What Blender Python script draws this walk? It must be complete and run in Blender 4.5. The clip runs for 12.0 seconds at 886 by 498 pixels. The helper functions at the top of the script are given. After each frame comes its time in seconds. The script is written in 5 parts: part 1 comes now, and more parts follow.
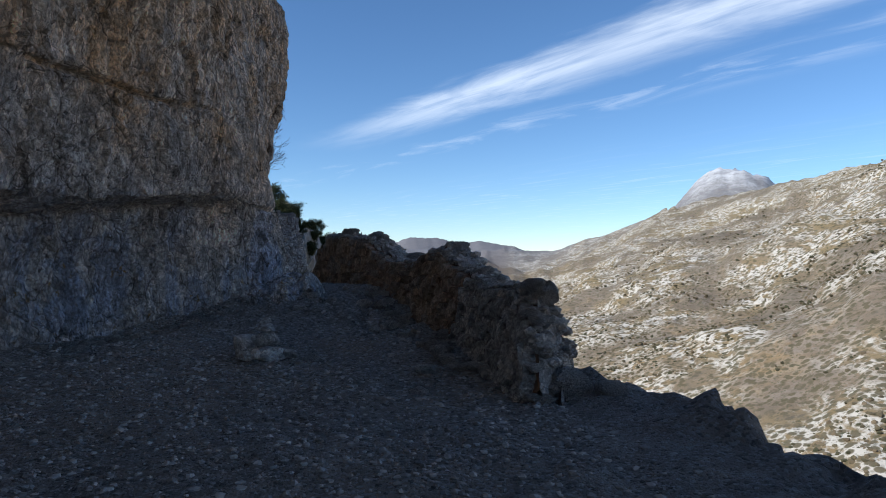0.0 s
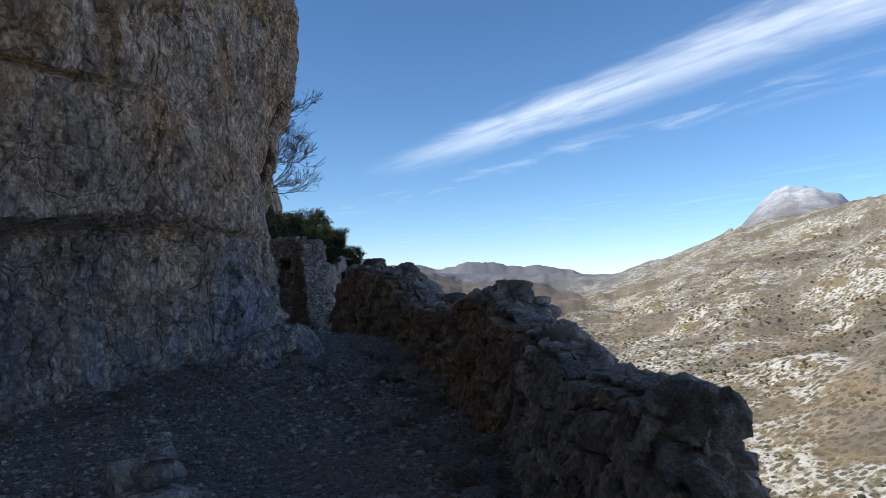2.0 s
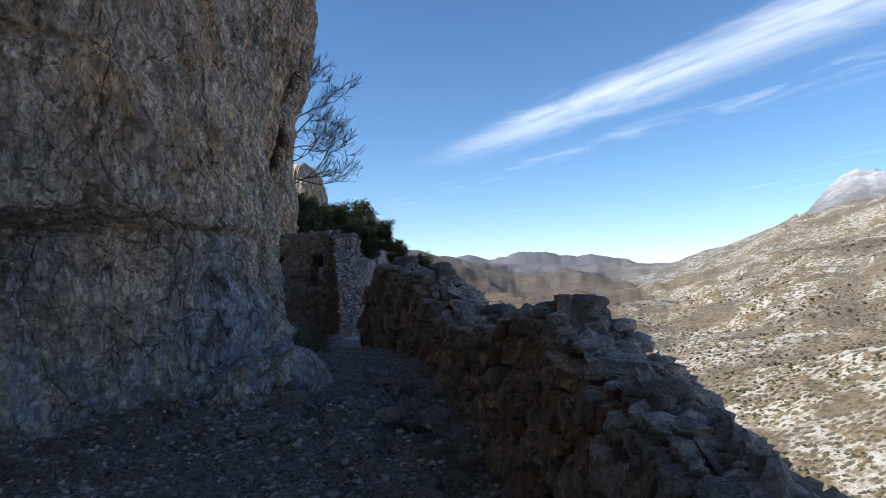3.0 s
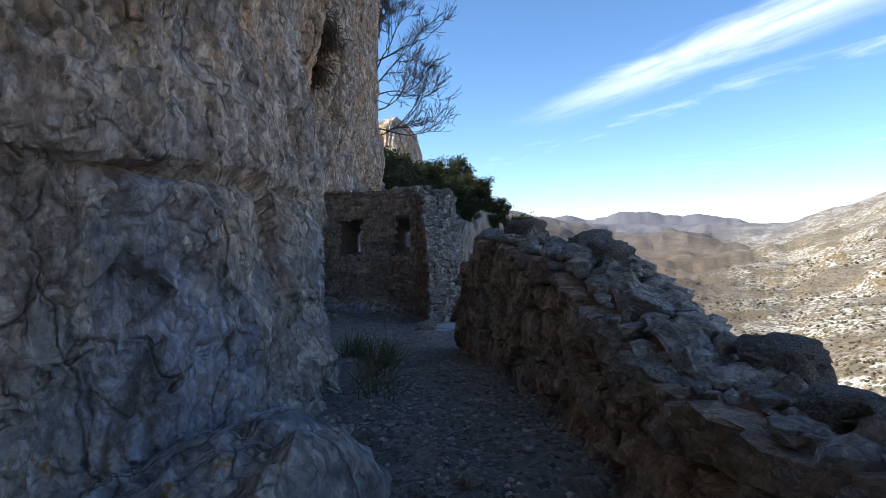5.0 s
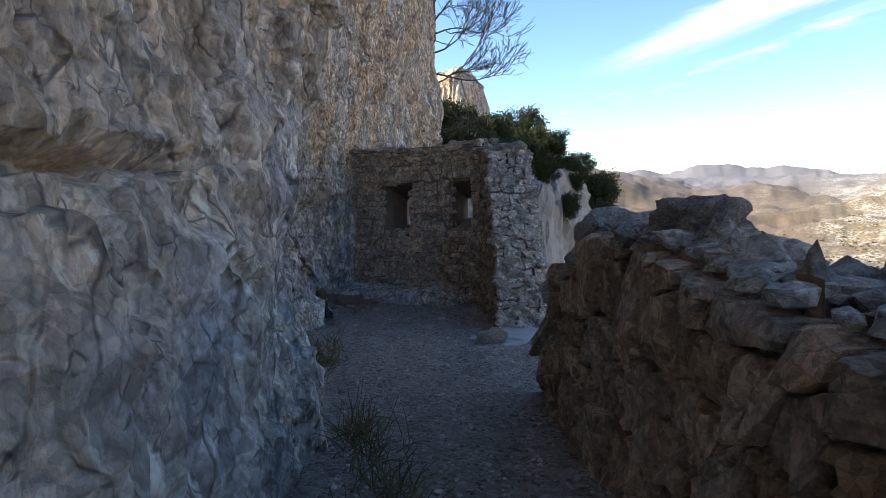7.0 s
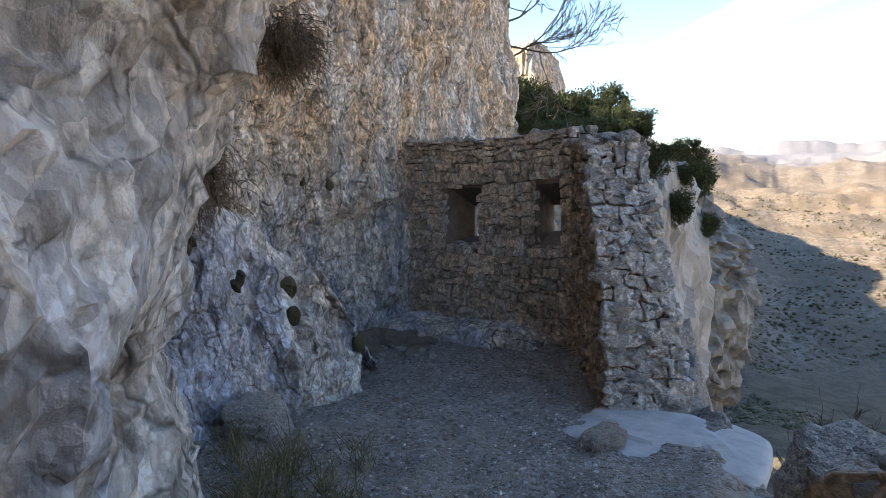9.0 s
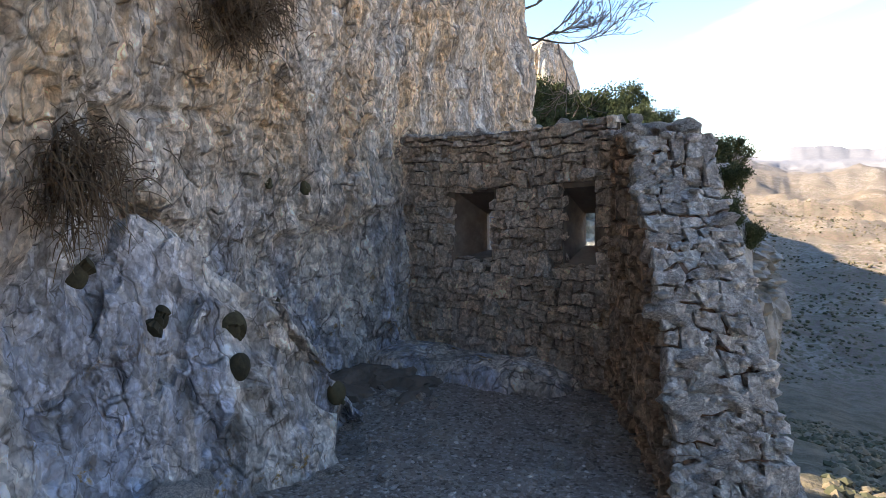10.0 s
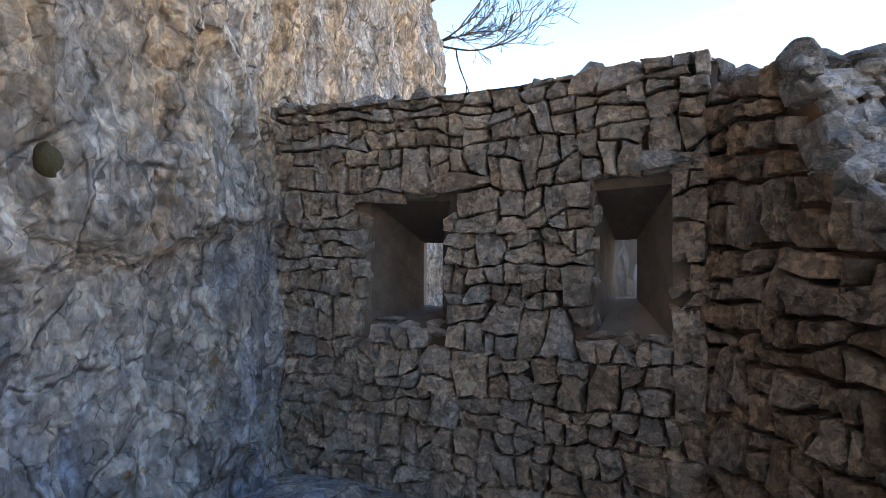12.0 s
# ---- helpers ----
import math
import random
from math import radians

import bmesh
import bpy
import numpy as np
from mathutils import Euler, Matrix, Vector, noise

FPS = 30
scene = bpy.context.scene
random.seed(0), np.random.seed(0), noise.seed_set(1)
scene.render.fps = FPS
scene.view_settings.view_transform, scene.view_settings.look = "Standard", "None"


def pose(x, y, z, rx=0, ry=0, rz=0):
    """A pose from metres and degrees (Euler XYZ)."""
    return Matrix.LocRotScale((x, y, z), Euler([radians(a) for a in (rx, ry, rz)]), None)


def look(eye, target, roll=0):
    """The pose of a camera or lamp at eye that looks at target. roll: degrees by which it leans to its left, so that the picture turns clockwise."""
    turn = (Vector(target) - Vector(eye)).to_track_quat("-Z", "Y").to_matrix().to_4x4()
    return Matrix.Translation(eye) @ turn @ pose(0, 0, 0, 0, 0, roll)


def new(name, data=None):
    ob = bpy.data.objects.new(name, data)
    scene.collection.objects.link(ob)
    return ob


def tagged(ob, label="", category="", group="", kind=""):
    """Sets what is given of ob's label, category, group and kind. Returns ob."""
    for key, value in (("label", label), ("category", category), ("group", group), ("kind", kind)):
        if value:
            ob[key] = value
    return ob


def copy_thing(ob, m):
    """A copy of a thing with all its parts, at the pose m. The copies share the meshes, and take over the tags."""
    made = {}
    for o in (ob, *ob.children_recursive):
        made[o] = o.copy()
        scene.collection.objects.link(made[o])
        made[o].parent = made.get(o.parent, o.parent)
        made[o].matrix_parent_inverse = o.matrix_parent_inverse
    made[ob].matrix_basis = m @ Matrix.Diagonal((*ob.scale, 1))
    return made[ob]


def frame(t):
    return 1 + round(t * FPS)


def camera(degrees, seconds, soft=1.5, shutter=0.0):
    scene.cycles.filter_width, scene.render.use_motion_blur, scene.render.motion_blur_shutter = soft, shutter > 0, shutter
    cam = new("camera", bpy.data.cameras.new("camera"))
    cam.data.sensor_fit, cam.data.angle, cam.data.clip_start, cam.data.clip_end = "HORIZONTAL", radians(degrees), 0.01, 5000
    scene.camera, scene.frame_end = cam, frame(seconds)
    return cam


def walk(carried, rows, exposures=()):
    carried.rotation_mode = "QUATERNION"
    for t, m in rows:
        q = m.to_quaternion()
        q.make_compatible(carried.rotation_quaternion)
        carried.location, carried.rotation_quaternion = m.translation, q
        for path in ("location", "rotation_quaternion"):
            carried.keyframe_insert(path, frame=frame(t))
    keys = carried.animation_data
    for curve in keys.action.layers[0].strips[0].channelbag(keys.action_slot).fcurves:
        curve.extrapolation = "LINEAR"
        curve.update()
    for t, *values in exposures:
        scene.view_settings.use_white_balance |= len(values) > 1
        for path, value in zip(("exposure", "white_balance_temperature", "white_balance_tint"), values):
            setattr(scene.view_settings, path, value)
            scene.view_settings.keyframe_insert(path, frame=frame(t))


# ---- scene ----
cam = camera(69.7, 12.0, soft=0.9)
ROWS = [
    (0.0, -0.000, 0.000, 1.350, 91.00, -0.00, -0.00),
    (0.5, 0.084, 0.737, 1.392, 95.39, 0.12, 1.71),
    (1.0, 0.104, 1.457, 1.443, 93.38, 0.26, 2.86),
    (1.5, 0.108, 2.235, 1.486, 94.03, 0.46, 3.16),
    (2.0, 0.085, 3.048, 1.565, 93.23, 0.52, 5.13),
    (2.5, 0.103, 3.882, 1.685, 90.08, 0.80, 6.43),
    (3.0, 0.040, 4.675, 1.727, 92.41, 0.83, 9.79),
    (3.5, -0.095, 5.416, 1.782, 87.65, 0.98, 13.05),
    (5.5, -1.079, 8.296, 1.846, 90.59, 0.82, 19.10),
    (6.0, -1.261, 8.915, 1.836, 92.33, 0.93, 19.45),
    (6.5, -1.446, 9.574, 1.823, 91.31, 1.12, 21.60),
    (7.0, -1.716, 10.146, 2.012, 85.31, 1.66, 24.66),
    (9.0, -2.726, 12.093, 2.321, 83.69, 1.98, 30.80),
    (9.5, -3.027, 12.703, 2.297, 80.93, 2.20, 31.13),
    (10.0, -3.400, 13.294, 2.290, 84.19, 1.86, 31.64),
    (10.5, -3.861, 13.887, 2.226, 83.73, 1.81, 31.19),
    (11.0, -4.314, 14.418, 2.208, 88.44, 1.57, 30.21),
    (11.5, -4.783, 14.978, 2.127, 87.00, 1.12, 25.23),
    (12.0, -5.203, 15.550, 2.040, 88.37, 0.70, 17.98),
]
EXPOSURES = [(0.0, 0.28, 5900, 8), (2.5, 0.38, 6000, 8), (3.5, 0.58, 6100, 8), (5.5, 1.0, 6200, 9), (6.5, 1.25, 6600, 10), (7.0, 1.5, 6900, 10), (9.0, 2.25, 7500, 11), (10.0, 2.3, 7300, 11), (12.0, 2.8, 7500, 11)]
walk(cam, [(t, pose(*p)) for t, *p in ROWS], EXPOSURES)

# ---- light ----
SUN_AZ, SUN_EL = 248.0, 33.0  # compass bearing (from +y, clockwise) and height of the sun, degrees
world = bpy.data.worlds.new("sky")
scene.world = world
world.use_nodes = True


class Nodes:
    """Short hand for building node trees."""

    def __init__(self, tree):
        self.t = tree
        tree.nodes.clear()

    def add(self, kind, ins=None):
        n = self.t.nodes.new(kind)
        for k, v in (ins or {}).items():
            self.feed(n.inputs[k], v)
        return n

    def feed(self, socket, v):
        if isinstance(v, bpy.types.NodeSocket):
            self.t.links.new(v, socket)
        else:
            socket.default_value = v

    def math(self, op, a, b=0.0, c=0.0):
        n = self.add("ShaderNodeMath", {0: a, 1: b, 2: c})
        n.operation = op
        return n.outputs[0]

    def smooth(self, v, lo, hi, a=0.0, b=1.0):
        if lo > hi:
            lo, hi, a, b = hi, lo, b, a
        n = self.add("ShaderNodeMapRange", {0: v, 1: lo, 2: hi, 3: a, 4: b})
        n.interpolation_type = "SMOOTHSTEP"
        return n.outputs[0]

    def mix(self, f, a, b):
        n = self.add("ShaderNodeMix")
        n.data_type = "RGBA"
        self.feed(n.inputs[0], f)
        for i, v in ((6, a), (7, b)):
            self.feed(n.inputs[i], v if isinstance(v, bpy.types.NodeSocket) or len(v) == 4 else (*v, 1))
        return n.outputs[2]

    def noise(self, vec, scale, detail=5.0, rough=0.6, dist=0.0):
        return self.add("ShaderNodeTexNoise", ins={"Vector": vec, "Scale": scale, "Detail": detail, "Roughness": rough, "Distortion": dist}).outputs[0]

    def voronoi(self, vec, scale, feature="F1", rand=1.0, out=0):
        n = self.add("ShaderNodeTexVoronoi", {"Vector": vec, "Scale": scale, "Randomness": rand})
        n.feature = feature
        return n.outputs[out]

    def facets(self, vec, scale):
        """Broken planes: each cell is a plane of its own tilt, in metres."""
        n = self.add("ShaderNodeTexVoronoi", {"Vector": vec, "Scale": scale})
        off = self.add("ShaderNodeVectorMath", {0: vec, 1: n.outputs["Position"]})
        off.operation = "SUBTRACT"
        tilt = self.add("ShaderNodeVectorMath", {0: n.outputs["Color"], 1: (0.5, 0.5, 0.5)})
        tilt.operation = "SUBTRACT"
        dot = self.add("ShaderNodeVectorMath", {0: off.outputs[0], 1: tilt.outputs[0]})
        dot.operation = "DOT_PRODUCT"
        return dot.outputs["Value"]

    def scaled(self, col, f):
        n = self.add("ShaderNodeVectorMath", {0: col})
        n.operation = "SCALE"
        self.feed(n.inputs["Scale"], f)
        return n.outputs[0]

    def warp(self, vec, scale, amount):
        c = self.add("ShaderNodeTexNoise", {"Vector": vec, "Scale": scale, "Detail": 3.0}).outputs["Color"]
        return self.add("ShaderNodeMixRGB", {0: amount, 1: vec, 2: c}).outputs[0]

    def stretch(self, vec, sx, sy, sz):
        return self.add("ShaderNodeMapping", ins={0: vec, 3: (sx, sy, sz)}).outputs[0]


w = Nodes(world.node_tree)
sky = w.add("ShaderNodeTexSky")
sky.sky_type, sky.sun_disc, sky.sun_elevation, sky.sun_rotation = "NISHITA", False, radians(SUN_EL), radians(SUN_AZ)
sky.altitude, sky.air_density, sky.dust_density, sky.ozone_density = 1500, 1.0, 0.12, 3.2
way = w.add("ShaderNodeTexCoord").outputs["Generated"]
sep = w.add("ShaderNodeSeparateXYZ", ins={0: way})
up = w.math("MAXIMUM", sep.outputs[2], 0.02)
px = w.math("DIVIDE", sep.outputs[0], up)
py = w.math("DIVIDE", sep.outputs[1], up)
across = w.math("ADD", w.math("MULTIPLY", px, 0.814), w.math("MULTIPLY", py, 0.581))
along = w.math("SUBTRACT", w.math("MULTIPLY", px, 0.581), w.math("MULTIPLY", py, 0.814))
flat = w.add("ShaderNodeCombineXYZ", ins={0: across, 1: w.math("MULTIPLY", along, 0.35), 2: 0.0}).outputs[0]
wisp = w.noise(flat, 3.0, 6.0, 0.62, 0.6)
fine = w.noise(w.stretch(flat, 1.6, 0.8, 1.0), 4.0, 5.0, 0.6, 0.4)
edge = w.math("ADD", across, w.math("MULTIPLY", w.math("SUBTRACT", wisp, 0.5), 0.45))
main = w.math("MULTIPLY", w.smooth(edge, 2.04, 2.38), w.smooth(edge, 2.34, 2.86, 1.0, 0.0))
main = w.math("MULTIPLY", main, w.smooth(along, -5.6, -2.6))
main = w.math("MULTIPLY", main, w.smooth(fine, 0.2, 0.65, 0.3, 1.0))
side = w.math("MULTIPLY", w.smooth(edge, 2.9, 3.2), w.smooth(edge, 3.3, 3.6, 1.0, 0.0))
side = w.math("MULTIPLY", side, w.smooth(wisp, 0.46, 0.74, 0.0, 0.26))
low = w.math("MULTIPLY", w.smooth(fine, 0.5, 0.75, 0.0, 0.18), w.smooth(across, 4.0, 7.0))
cloud = w.math("MINIMUM", w.math("ADD", w.math("ADD", w.math("MULTIPLY", main, 0.7), side), low), 0.85)
clear = w.add("ShaderNodeHueSaturation", ins={"Saturation": 1.08, "Color": sky.outputs[0]}).outputs[0]
colour = w.mix(cloud, clear, (7.6, 7.9, 8.4))
back = w.add("ShaderNodeBackground", ins={0: colour, 1: 0.118})
w.add("ShaderNodeOutputWorld", ins={0: back.outputs[0]})

sun = new("sun", bpy.data.lights.new("sun", "SUN"))
sun.data.energy, sun.data.angle, sun.data.color = 4.8, radians(0.53), (1.0, 0.93, 0.82)
a, e = radians(SUN_AZ), radians(SUN_EL)
sun.matrix_world = look((0, 0, 0), (-math.sin(a) * math.cos(e), -math.cos(a) * math.cos(e), -math.sin(e)))


# ---- materials ----
def material(name, build, rough=0.9, spec=0.2):
    m = bpy.data.materials.new(name)
    m.use_nodes = True
    n = Nodes(m.node_tree)
    vec = n.add("ShaderNodeTexCoord").outputs["Object"]
    col, height, strength, dist = build(n, vec)
    ins = {"Base Color": col if isinstance(col, bpy.types.NodeSocket) else (*col, 1), "Roughness": rough, "Specular IOR Level": spec}
    if height is not None:
        ins["Normal"] = n.add("ShaderNodeBump", ins={"Height": height, "Strength": strength, "Distance": dist}).outputs[0]
    sh = n.add("ShaderNodeBsdfPrincipled", ins=ins)
    n.add("ShaderNodeOutputMaterial", ins={0: sh.outputs[0]})
    return m


def cliff_rock(n, v):
    big = n.noise(v, 0.55, 5, 0.6, 0.4)
    mid = n.noise(v, 2.6, 7, 0.65, 0.2)
    streak = n.noise(n.stretch(v, 2.2, 2.2, 0.32), 1.3, 6, 0.65, 0.3)
    fine_ = n.noise(v, 16, 8, 0.72)
    c = n.mix(n.smooth(big, 0.38, 0.6), (0.68, 0.63, 0.575), (0.76, 0.65, 0.535))
    ys = n.add("ShaderNodeSeparateXYZ", ins={0: v})
    # the rock is ochre-stained high up and further along, pale grey and bluish near the ground
    high = n.smooth(n.math("ADD", ys.outputs[2], n.math("MULTIPLY", n.math("SUBTRACT", big, 0.5), 3.0)), 1.5, 3.2)
    c = n.mix(n.math("MULTIPLY", high, n.smooth(streak, 0.38, 0.62)), c, (0.76, 0.54, 0.34))
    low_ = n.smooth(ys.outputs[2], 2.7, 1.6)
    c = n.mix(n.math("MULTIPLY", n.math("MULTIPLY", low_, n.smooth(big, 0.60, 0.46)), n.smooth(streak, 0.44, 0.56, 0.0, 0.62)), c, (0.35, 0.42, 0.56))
    c = n.mix(n.smooth(mid, 0.58, 0.70, 0, 0.75), c, (0.80, 0.775, 0.73))
    c = n.mix(n.smooth(mid, 0.40, 0.30, 0, 0.8), c, (0.15, 0.12, 0.095))
    c = n.mix(n.smooth(streak, 0.66, 0.78, 0, 0.75), c, (0.16, 0.11, 0.08))
    lich = n.math("MULTIPLY", n.smooth(n.noise(v, 3.7, 4, 0.6), 0.57, 0.66), n.smooth(ys.outputs[2], 1.8, 1.2))
    c = n.mix(n.math("MULTIPLY", lich, n.smooth(fine_, 0.5, 0.6)), c, (0.42, 0.25, 0.06))
    c = n.mix(n.smooth(fine_, 0.32, 0.48, 0.5, 0.0), c, (0.22, 0.19, 0.165))
    warp = n.warp(v, 5.0, 0.10)
    pit = n.voronoi(n.stretch(warp, 1, 1, 0.62), 13)
    pit2 = n.voronoi(n.stretch(warp, 1, 1, 0.7), 31)
    c = n.mix(n.math("MULTIPLY", n.smooth(pit, 0.38, 0.62), n.smooth(mid, 0.4, 0.6, 0.1, 0.5)), c, (0.20, 0.17, 0.145))
    c = n.mix(n.smooth(pit2, 0.5, 0.75, 0, 0.4), c, (0.24, 0.21, 0.185))
    c = n.mix(n.smooth(pit2, 0.22, 0.05, 0, 0.35), c, (0.82, 0.79, 0.75))
    h = n.math("ADD", n.math("MULTIPLY", fine_, 0.9), n.math("MULTIPLY", n.noise(n.stretch(v, 1, 1, 0.5), 7, 8, 0.72, 0.5), 1.2))
    h = n.math("ADD", h, n.math("MULTIPLY", n.smooth(pit, 0.2, 0.65, 1, 0), 0.9))
    h = n.math("ADD", h, n.math("MULTIPLY", n.smooth(pit2, 0.15, 0.7, 1, 0), 0.4))
    flake = n.stretch(warp, 1, 1, 0.55)
    # Facet tones and dirt-dark cracks add to the colour shading that soft skylight lacks.
    for size, lo, hi in ((6.0, 0.80, 1.24), (17.0, 0.78, 1.26), (44.0, 0.86, 1.20)):
        tone = n.add("ShaderNodeSeparateColor", ins={0: n.voronoi(flake, size, "F1", 1.0, 1)}).outputs[0]
        c = n.scaled(c, n.smooth(tone, 0.0, 1.0, lo, hi))
    for size, wide in ((6.0, 0.05), (17.0, 0.07)):
        gap = n.voronoi(flake, size, "DISTANCE_TO_EDGE")
        c = n.mix(n.math("MULTIPLY", n.smooth(gap, wide, 0.0), n.smooth(n.noise(v, size * 0.6, 4, 0.6), 0.50, 0.64, 0.0, 0.8)), c, (0.13, 0.105, 0.085))
    broken = n.math("ADD", n.math("MULTIPLY", n.facets(flake, 6.0), 13.0), n.math("MULTIPLY", n.facets(flake, 17.0), 17.0))
    broken = n.math("ADD", broken, n.math("MULTIPLY", n.noise(v, 58, 6, 0.75), 0.5))
    h = n.math("ADD", h, broken)
    seam = n.voronoi(n.stretch(n.warp(v, 3.0, 0.25), 1, 1, 0.6), 2.6, "DISTANCE_TO_EDGE")
    c = n.mix(n.math("MULTIPLY", n.smooth(seam, 0.018, 0.0), n.smooth(mid, 0.42, 0.58, 0.0, 0.75)), c, (0.12, 0.10, 0.085))
    h = n.math("ADD", h, n.smooth(seam, 0.0, 0.03, -0.8, 0.0))
    return c, h, 1.0, 0.035


def rubble(base, dark, pale, bump=1.0):
    def build(n, v):
        rnd = n.add("ShaderNodeObjectInfo").outputs["Random"]
        isl = n.add("ShaderNodeNewGeometry").outputs["Random Per Island"]
        r = n.math("FRACT", n.math("ADD", rnd, isl))
        mid = n.noise(v, 5, 6, 0.65, 0.3)
        fine_ = n.noise(v, 34, 7, 0.7)
        c = n.mix(r, tuple(x * 0.72 for x in base), tuple(min(1, x * 1.3) for x in base))
        grey = sum(base) / 3
        c = n.mix(n.smooth(n.math("FRACT", n.math("MULTIPLY", r, 13.7)), 0.45, 1.0, 0, 0.5), c, (grey * 0.95, grey * 0.93, grey * 0.9))
        c = n.mix(n.smooth(n.math("FRACT", n.math("MULTIPLY", r, 7.3)), 0.72, 0.95, 0, 0.8), c, pale)
        c = n.mix(n.smooth(mid, 0.46, 0.32, 0, 0.7), c, dark)
        c = n.mix(n.smooth(mid, 0.6, 0.72, 0, 0.65), c, pale)
        c = n.mix(n.smooth(fine_, 0.58, 0.36, 0, 0.48), c, dark)
        bed = n.noise(n.stretch(v, 1, 1, 3.2), 9, 6, 0.7, 0.8)
        vein = n.voronoi(n.warp(v, 7.0, 0.12), 9, "DISTANCE_TO_EDGE")
        c = n.mix(n.smooth(bed, 0.44, 0.32, 0, 0.7), c, dark)
        c = n.mix(n.smooth(vein, 0.03, 0.0, 0, 0.3), c, dark)
        c = n.mix(n.smooth(n.noise(v, 70, 5, 0.75), 0.54, 0.66, 0, 0.6), c, pale)
        h = n.math("ADD", n.math("MULTIPLY", fine_, 0.7), n.noise(v, 11, 7, 0.72, 0.3))
        h = n.math("ADD", h, n.math("ADD", n.math("MULTIPLY", bed, 0.8), n.smooth(vein, 0.0, 0.05, 0, 0.15)))
        # Per-facet tones shade the stone in colour where its bumps hardly show.
        for size in (14.0, 40.0):
            tone = n.add("ShaderNodeSeparateColor", ins={0: n.voronoi(v, size, "F1", 1.0, 1)}).outputs[0]
            c = n.scaled(c, n.smooth(tone, 0.0, 1.0, 0.76, 1.22))
        h = n.math("ADD", h, n.math("ADD", n.math("MULTIPLY", n.facets(v, 14.0), 16.0), n.math("MULTIPLY", n.facets(v, 40.0), 20.0)))
        return c, h, bump, 0.04
    return build


def gravel_ground(n, v):
    big = n.noise(v, 0.5, 4, 0.6)
    mid = n.noise(v, 4, 6, 0.65)
    cell = n.voronoi(v, 42, "F1", 1.0, 1)
    d = n.voronoi(v, 42)
    tone = n.add("ShaderNodeSeparateColor", ins={0: cell}).outputs[0]
    c = n.mix(n.smooth(big, 0.4, 0.62), (0.31, 0.285, 0.26), (0.38, 0.325, 0.27))
    c = n.mix(n.smooth(mid, 0.35, 0.65, 0.45, 0), c, (0.18, 0.15, 0.125))
    c = n.mix(n.smooth(tone, 0.55, 1.0, 0, 0.75), c, (0.46, 0.445, 0.43))
    c = n.mix(n.smooth(tone, 0.25, 0.0, 0, 0.7), c, (0.09, 0.08, 0.07))
    h = n.math("ADD", n.math("MULTIPLY", n.smooth(d, 0.0, 0.6, 1, 0), 0.7), n.noise(v, 90, 4, 0.7))
    return c, h, 1.0, 0.03


